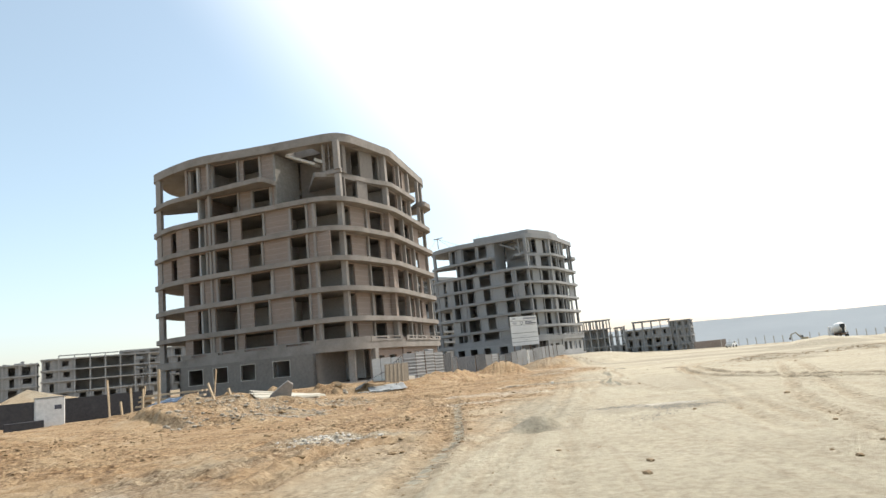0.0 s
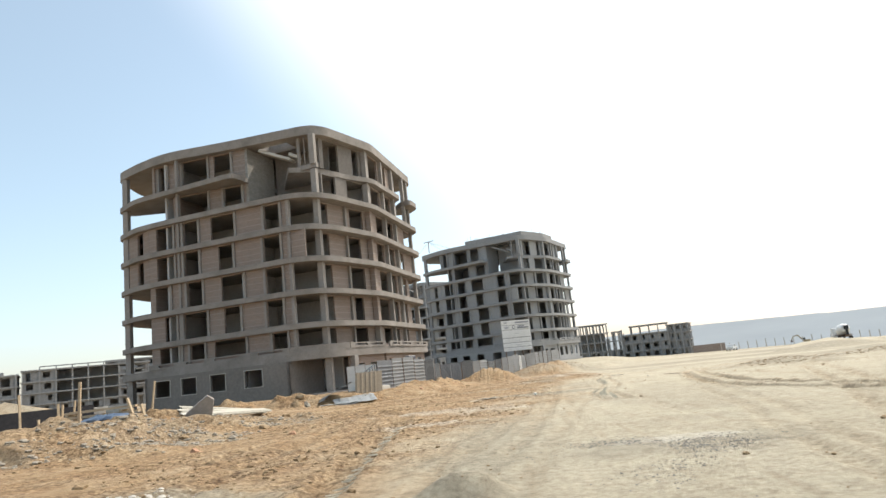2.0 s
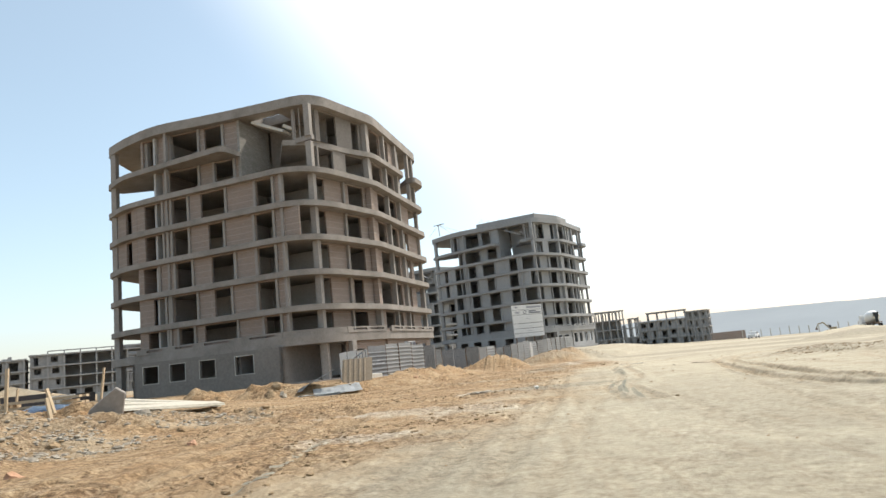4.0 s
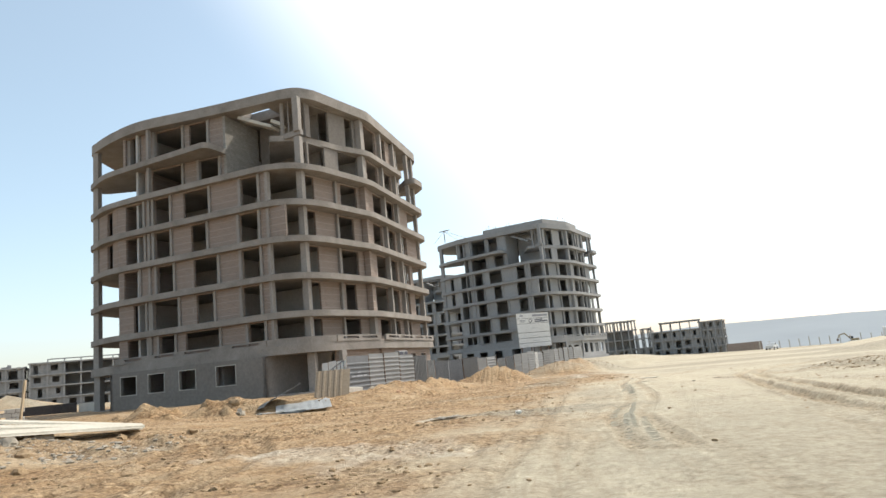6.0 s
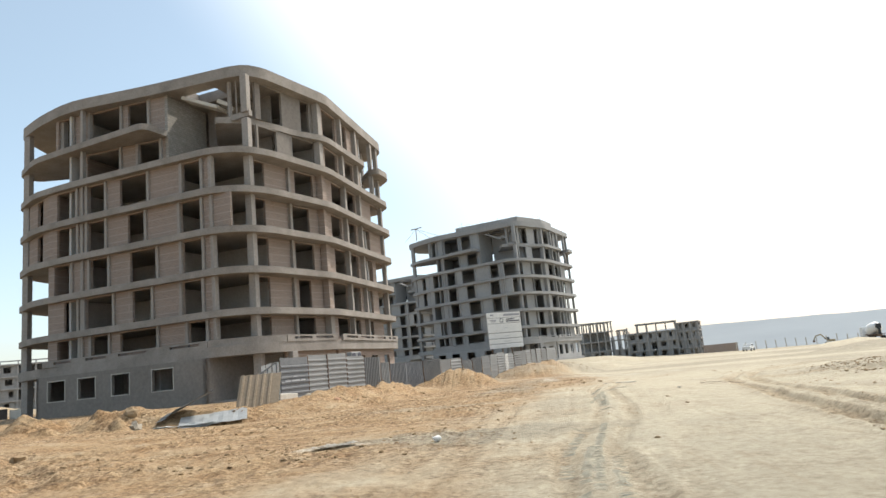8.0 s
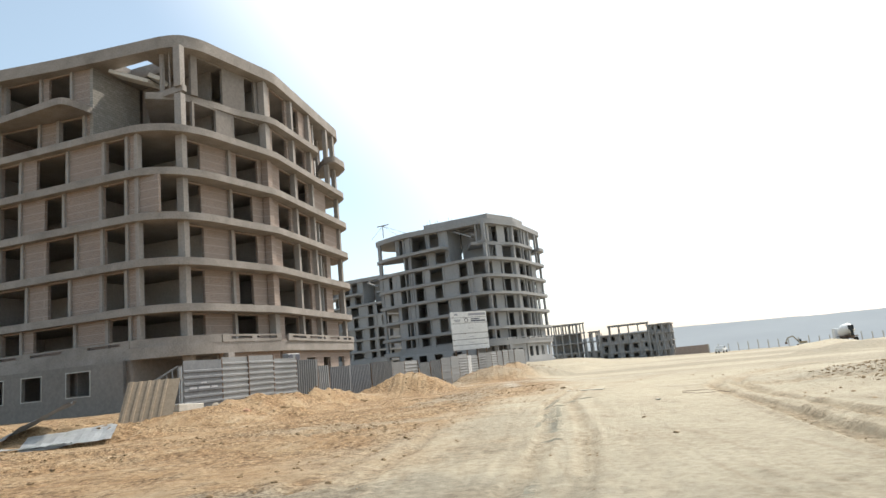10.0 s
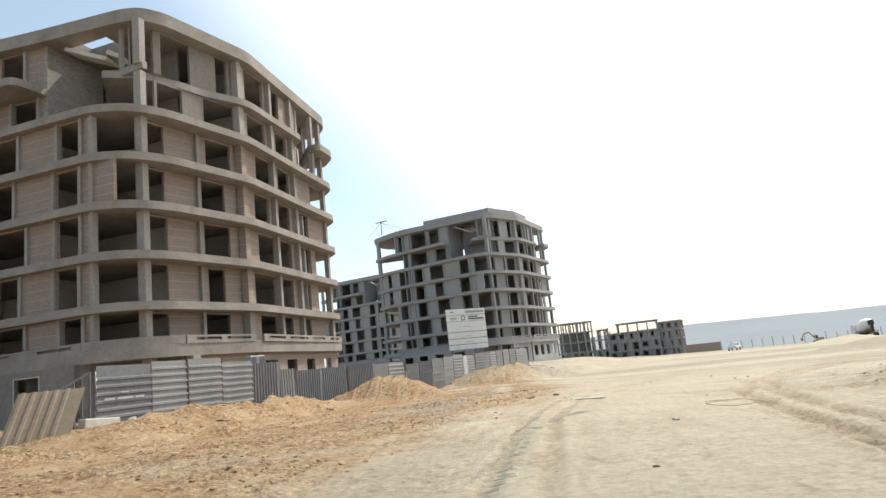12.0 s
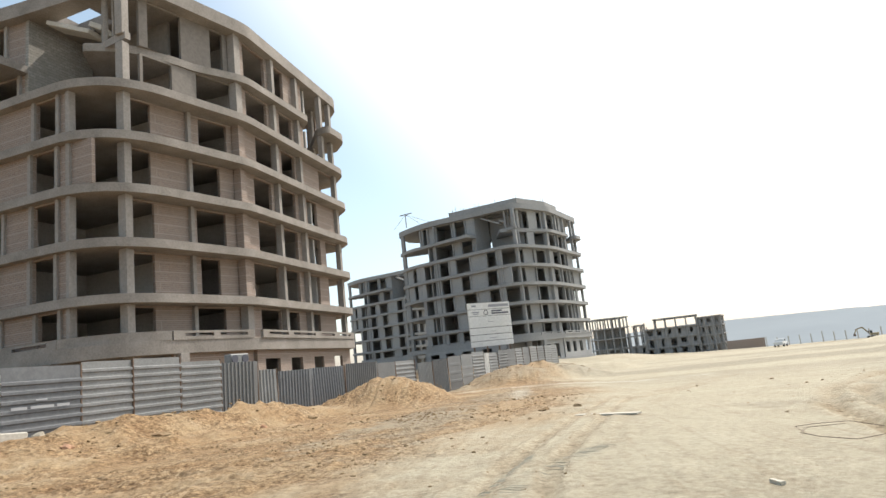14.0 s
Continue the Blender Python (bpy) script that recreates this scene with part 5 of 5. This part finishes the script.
def wheel(parent, x, y, r, w):
    bm = bmesh.new()
    bmesh.ops.create_cone(bm, cap_ends=True, segments=18, radius1=r, radius2=r, depth=w, matrix=pose(x, y, r, 90, 0, 0))
    t = part("wheel", soften(bm, 0.04), TYRE, parent)
    bm = bmesh.new()
    bmesh.ops.create_cone(bm, cap_ends=True, segments=14, radius1=r * 0.55, radius2=r * 0.5, depth=w + 0.03, matrix=pose(x, y, r, 90, 0, 0))
    part("rim", bm, STEEL, t)


def mixer_truck(x, y, turn):
    b = empty("mixer_truck", (x, y, height(x, y, False) - 0.05), turn, label="white concrete mixer lorry standing on the plain", category="truck")
    bm = bmesh.new()
    box(bm, (0, 0, 1.0), (8.2, 0.9, 0.35))
    box(bm, (-1.2, 0, 1.25), (5.5, 2.2, 0.15))
    part("chassis", soften(bm, 0.03), RUST, b)
    bm = bmesh.new()
    plate(bm, [(-1.0, 0), (1.0, 0), (1.05, 1.0), (0.75, 2.1), (-0.95, 2.1)], -1.2, 1.2)
    bm.transform(pose(3.4, 0, 0.75, 90, 0, 0))
    cab = part("cab", soften(bm, 0.06), VAN_WHITE, b)
    bm = bmesh.new()
    box(bm, (4.33, 0, 2.25), (0.06, 2.0, 0.8))
    part("windscreen", bm, GLASS, cab)
    bm = bmesh.new()
    rings = []
    for u, r in ((-4.0, 0.55), (-3.5, 0.8), (-2.2, 1.2), (-0.6, 1.3), (0.8, 1.05), (1.6, 0.6), (1.75, 0.2)):
        cx, cz = u, 2.35 - 0.13 * (u + 1)
        rings.append([bm.verts.new((cx, r * math.cos(a), cz + r * math.sin(a))) for a in np.linspace(0, 2 * math.pi, 20, endpoint=False)])
    for p, q in zip(rings, rings[1:]):
        for i in range(20):
            bm.faces.new((p[i], p[(i + 1) % 20], q[(i + 1) % 20], q[i]))
    bm.faces.new(rings[0])
    bm.faces.new(rings[-1])
    mesh_ob("drum", bm, VAN_WHITE, b, smooth=True)
    bm = bmesh.new()
    box(bm, (-4.2, 0, 2.9), (0.7, 0.9, 0.9))
    box(bm, (-4.5, 0, 1.9), (0.3, 0.5, 1.2))
    part("hopper", soften(bm, 0.05), GLASS, b)
    for wx in (3.3, -1.6, -2.9):
        for wy in (-1.05, 1.05):
            wheel(b, wx, wy, 0.52, 0.32)
    return b


mixer_truck(72.0, 147.0, 78)


def pickup(x, y, turn):
    b = empty("pickup_truck", (x, y, height(x, y, False) - 0.02), turn, label="white pickup truck far off beside the road", category="car")
    bm = bmesh.new()
    plate(bm, [(-2.4, 0.0), (2.4, 0.0), (2.4, 0.5), (1.2, 0.62), (0.6, 1.15), (-0.7, 1.15), (-0.8, 0.6), (-2.4, 0.6)], -0.85, 0.85)
    bm.transform(pose(0, 0, 0.45, 90, 0, 0))
    body = part("body", soften(bm, 0.05), VAN_WHITE, b)
    for wy in (-0.86, 0.86):
        bm = bmesh.new()
        box(bm, (-0.05, wy, 1.33), (1.1, 0.03, 0.36))
        part("side_window", bm, GLASS, body)
    for wx in (1.5, -1.5):
        for wy in (-0.8, 0.8):
            wheel(b, wx, wy, 0.36, 0.22)
    return b


pickup(52.0, 160.0, 60)


def excavator(x, y, turn):
    b = empty("excavator", (x, y, height(x, y, False) - 0.05), turn, label="yellow tracked excavator with raised arm, far off", category="excavator")
    for s in (-1.05, 1.05):
        bm = bmesh.new()
        plate(bm, fillet([(-1.9, 0), (1.9, 0), (1.9, 0.8), (-1.9, 0.8)], 0.38), -0.3, 0.3)
        bm.transform(pose(0, s, 0, 90, 0, 0))
        bmesh.ops.triangulate(bm, faces=[f for f in bm.faces if len(f.verts) > 4])
        part("track", bm, TYRE, b)
    bm = bmesh.new()
    box(bm, (-0.5, 0, 1.4), (3.0, 2.3, 0.9))
    house = part("house", soften(bm, 0.1), YELLOW, b)
    bm = bmesh.new()
    box(bm, (0.6, 0.65, 2.2), (1.3, 0.9, 1.2))
    part("cab", soften(bm, 0.08), GLASS, house)
    bm = bmesh.new()
    beam(bm, (0.9, -0.3, 1.5), (3.0, -0.3, 4.2), 0.35, 0.5)
    beam(bm, (2.9, -0.3, 4.2), (5.0, -0.3, 3.6), 0.32, 0.45)
    part("boom", bm, YELLOW, b)
    bm = bmesh.new()
    beam(bm, (4.9, -0.3, 3.8), (5.9, -0.3, 1.9), 0.28, 0.36)
    part("stick", bm, YELLOW, b)
    bm = bmesh.new()
    plate(bm, [(0, 0), (0.9, 0.1), (0.8, 0.8), (0.1, 0.9)], -0.5, 0.5)
    bm.transform(pose(5.4, -0.3, 1.1, 90, 0, 0))
    part("bucket", bm, RUST, b)
    return b


excavator(72.0, 166.0, 150).scale = (0.55, 0.55, 0.55)

# ---- clutter at the edge of the plot ----
bm = bmesh.new()
wall_run(bm, (-40.5, 19.0), (-26.8, 31.2), -0.2, 1.35, [], 0.06)
thing("dark_hoarding", bm, BLACK, "low black bitumen-sheet hoarding round the plot", "hoarding")
bm = bmesh.new()
wall_run(bm, (-64.0, 58.0), (-52.6, 70.6), -0.8, 1.1, [], 0.06)
thing("dark_hoarding", bm, BLACK, "low black sheet hoarding beside the building", "hoarding")
bm = bmesh.new()
wall_run(bm, (-52.2, 70.4), (-46.3, 65.6), -0.6, 0.95, [], 0.2)
thing("low_wall", bm, PALE, "low pale block wall at the building's corner", "wall")
block_wall = empty("block_stack", (-31.0, 35.2, height(-31.0, 35.2)), 44, label="low stack of pale concrete blocks at the plot edge", category="blocks")
for row in range(4):
    for i in range(9):
        bm = bmesh.new()
        box(bm, (-2.0 + 0.46 * i + 0.2 * (row % 2), 0.02 * ((i * 3 + row) % 3), 0.12 + 0.25 * row), (0.44, 0.22, 0.235))
        part("block", soften(bm, 0.015), PALE, block_wall)
cab = empty("cabinet", (-28.6, 23.4, height(-28.6, 23.4) - 0.04), 41, label="dusty white metal cabinet with a small dark plate", category="cabinet")
bm = bmesh.new()
box(bm, (0, 0, 0.85), (1.5, 0.9, 1.7))
part("body", soften(bm, 0.04), WHITE, cab)
bm = bmesh.new()
box(bm, (0.4, -0.46, 1.15), (0.35, 0.02, 0.24))
part("plate", bm, INK, cab)
bm = bmesh.new()
box(bm, (0, 0.02, 1.73), (1.6, 1.0, 0.06))
part("lid", soften(bm, 0.02), STEEL_LIGHT, cab)
bm = bmesh.new()
box(bm, (-28.9, 21.8, height(-28.9, 21.8) + 0.2), (1.9, 0.5, 0.5), radians(38))
thing("crate", soften(bm, 0.02), BLACK, "dark crate lying before the cabinet", "crate")
for i, (x, y, h, lx, ly) in enumerate(((-22.5, 19.9, 2.0, -0.2, 0.1), (-20.1, 20.4, 2.1, 0.0, 0.1), (-19.15, 24.6, 1.9, 0.25, 0), (-24.4, 24.9, 1.7, -0.15, 0.1), (-24.0, 25.3, 1.8, 0.2, 0), (-22.9, 21.6, 0.8, -0.1, 0), (-21.3, 20.9, 1.2, 0.05, 0), (-15.4, 17.2, 0.8, -0.35, 0), (-13.1, 14.2, 0.7, -0.3, 0.1))):
    z = height(x, y)
    bm = bmesh.new()
    beam(bm, (x, y, z - 0.2), (x + lx, y + ly, z + h), 0.09 + 0.03 * (i % 2), 0.07)
    thing("timber_post", bm, TIMBER, "rough timber post stuck upright in the earth", "post", "timber posts at the plot edge")
for i in range(9):
    x, y = -21.2 + 0.12 * ((i * 5) % 4), 23.2 + 0.3 * (i % 3)
    z = height(-21.2, 23.4) + 0.2 + 0.26 * (i // 3)
    bm = bmesh.new()
    beam(bm, (x - 1.75, y - 0.25, z + 0.03 * (i % 2)), (x + 1.75, y + 0.25, z + 0.06), 0.24, 0.1)
    thing("timber_plank", bm, TIMBER, "long raw timber plank in a low stack", "plank", "stack of timber planks")
for i, x in enumerate((-22.5, -19.9) * 3):
    z = height(-21.2, 23.4) + 0.09 + 0.26 * (i // 2)
    bm = bmesh.new()
    beam(bm, (x, 23.0 + 0.12 * (x + 21.2), z), (x, 24.1 + 0.12 * (x + 21.2), z), 0.1, 0.12)
    thing("timber_bearer", bm, TIMBER, "short timber bearer between stacked planks", "plank", "bearers under the planks")
bm = bmesh.new()
grid = [[bm.verts.new((-22.0 + i * 0.2 * 0.9 + j * 0.04, 21.7 + j * 0.17 + i * 0.04, height(-22.0 + i * 0.18, 21.7 + j * 0.17) + 0.08 + 0.32 * max(0, 1 - ((i - 8) / 8) ** 2) * max(0, 1 - ((j - 4) / 4.5) ** 2) + 0.08 * noise.noise((i * 0.6, j * 0.6, 2)))) for i in range(17)] for j in range(9)]
for j in range(8):
    for i in range(16):
        bm.faces.new((grid[j][i], grid[j][i + 1], grid[j + 1][i + 1], grid[j + 1][i]))
bmesh.ops.solidify(bm, geom=list(bm.faces), thickness=0.02)
tagged(mesh_ob("tarpaulin", bm, BLUE, smooth=True), "crumpled blue tarpaulin thrown over material on the earth", "tarpaulin")

# small things on the road and verge
PALE_BOARD = mottled("bleached_board", (0.44, 0.40, 0.33), (0.50, 0.455, 0.38), (0.56, 0.515, 0.44), 3.0, 0.85, stretch=(0.3, 3, 3))
bm = bmesh.new()
pts = [(8.0, 31.6), (8.19, 32.45), (8.6, 32.8), (9.2, 33.0), (9.6, 32.6), (9.75, 32.1), (9.35, 31.55), (8.8, 31.0), (8.3, 30.7), (8.0, 31.1), (7.95, 31.6), (8.3, 32.3), (9.0, 32.7)]
rings = []
for k, (x, y) in enumerate(pts):
    (ax, ay), (bx, by) = pts[max(k - 1, 0)], pts[min(k + 1, len(pts) - 1)]
    n = Vector((by - ay, ax - bx)).normalized()
    rings.append([bm.verts.new((x + n.x * 0.0045 * math.cos(a), y + n.y * 0.0045 * math.cos(a), height(x, y) + 0.03 + 0.0045 * math.sin(a))) for a in np.linspace(0, 2 * math.pi, 6, endpoint=False)])
for p, q in zip(rings, rings[1:]):
    for k in range(6):
        bm.faces.new((p[k], p[(k + 1) % 6], q[(k + 1) % 6], q[k]))
thing("wire_loop", bm, RUST, "loose loop of steel wire lying on the road", "wire")
for x, y, l, t, name, lab in ((5.75, 36.4, 1.5, -32, "plank", "pale flat board lying on the road"), (6.34, 27.7, 0.16, -75,  "stick", "short pale stick lying on the road")):
    bm = bmesh.new()
    box(bm, (0, 0, 0), (l, 0.26 if name == "plank" else 0.045, 0.03))
    o = thing(name, bm, PALE_BOARD, lab, name)
    o.matrix_world = pose(x, y, height(x, y) + 0.016, 0, 0, t)
thing("scrap_sheet", bent_sheet(-1.5, 17.4, 0.75, 0.26, 25, 0, PALE, 13, 0.03, 0.04), PALE, "torn white sheet lying flat on the earth", "sheet")
bm = rock_mesh(31, (0.14, 0.1, 0.08), 0.4)
bm.transform(Matrix.Translation((0.24, 16.97, height(0.24, 16.97) + 0.04)))
thing("paper_bag", bm, WHITE, "small crumpled white bag on the ground", "bag")
bm = bmesh.new()
box(bm, (0, 0, 0.12), (1.3, 0.35, 0.3))
o = thing("kerb_block", soften(bm, 0.03), PALE, "pale concrete block at the foot of the fence", "block")
o.matrix_world = pose(-9.6, 37.0, height(-9.6, 37.0), 0, 4, 70)

# twin-fan outdoor unit on a stub wall behind the fence
bm = bmesh.new()
box(bm, (-9.9, 51.3, 1.05), (1.6, 0.5, 2.2), radians(60))
thing("stub_wall", bm, BRICK, "short brick stub wall behind the fence", "wall")
ac = empty("condenser_unit", (-9.9, 51.3, 2.05), 70, label="dusty pale outdoor air-conditioning unit with two round fans", category="air conditioner")
bm = bmesh.new()
box(bm, (0, 0, 0.28), (1.2, 0.45, 0.5))
part("casing", soften(bm, 0.05), STEEL_LIGHT, ac)
for x in (-0.33, 0.33):
    bm = bmesh.new()
    bmesh.ops.create_cone(bm, cap_ends=True, segments=18, radius1=0.2, radius2=0.2, depth=0.03, matrix=pose(x, -0.235, 0.28, 90, 0, 0))
    part("fan_grille", bm, INK, ac)

# light mast with stay ropes on the twin building's roof
hoist = empty("roof_hoist", (TWIN @ Vector((-22.5, 3.0, 28.2))), 0, label="small steel hoist mast with stay ropes on the roof edge", category="hoist")
bm = bmesh.new()
tube(bm, (0, 0, 0), (0, 0, 2.6), 0.09)
part("mast", bm, RUST, hoist)
bm = bmesh.new()
beam(bm, (-1.1, 0, 2.5), (1.3, 0, 2.8), 0.16)
part("jib", bm, RUST, hoist)
for x, y in ((-2.6, 0.5), (3.4, 1.0), (6.5, 1.5)):
    bm = bmesh.new()
    tube(bm, (0, 0, 2.6), (x, y, 0.0), 0.03, 6)
    part("stay_rope", bm, RUST, hoist)
# raised parapet over the middle of the twin's roof
bm = bmesh.new()
plate(bm, [(-13.0, 2.0), (0.8, 0.6), (4.2, 7.9), (5.0, 14.0), (-10.0, 16.0)], 28.204, 29.1)
bm.transform(TWIN)
o = mesh_ob("roof_upstand", bm, FAR_CONC, None, "raised concrete roof upstand")
placed(o, twin)
r = random.Random(8)
for i in range(16):
    a, b2 = (Vector((-13.0, 2.0)), Vector((0.8, 0.6))) if i < 9 else (Vector((0.8, 0.6)), Vector((4.2, 7.9)))
    p = a.lerp(b2, r.random())
    bm = bmesh.new()
    tube(bm, (p.x, p.y, 29.0), (p.x + r.uniform(-0.1, 0.1), p.y, 29.1 + r.uniform(0.3, 1.0)), 0.03, 5)
    bm.transform(TWIN)
    placed(mesh_ob("starter_bar", bm, RUST), twin)
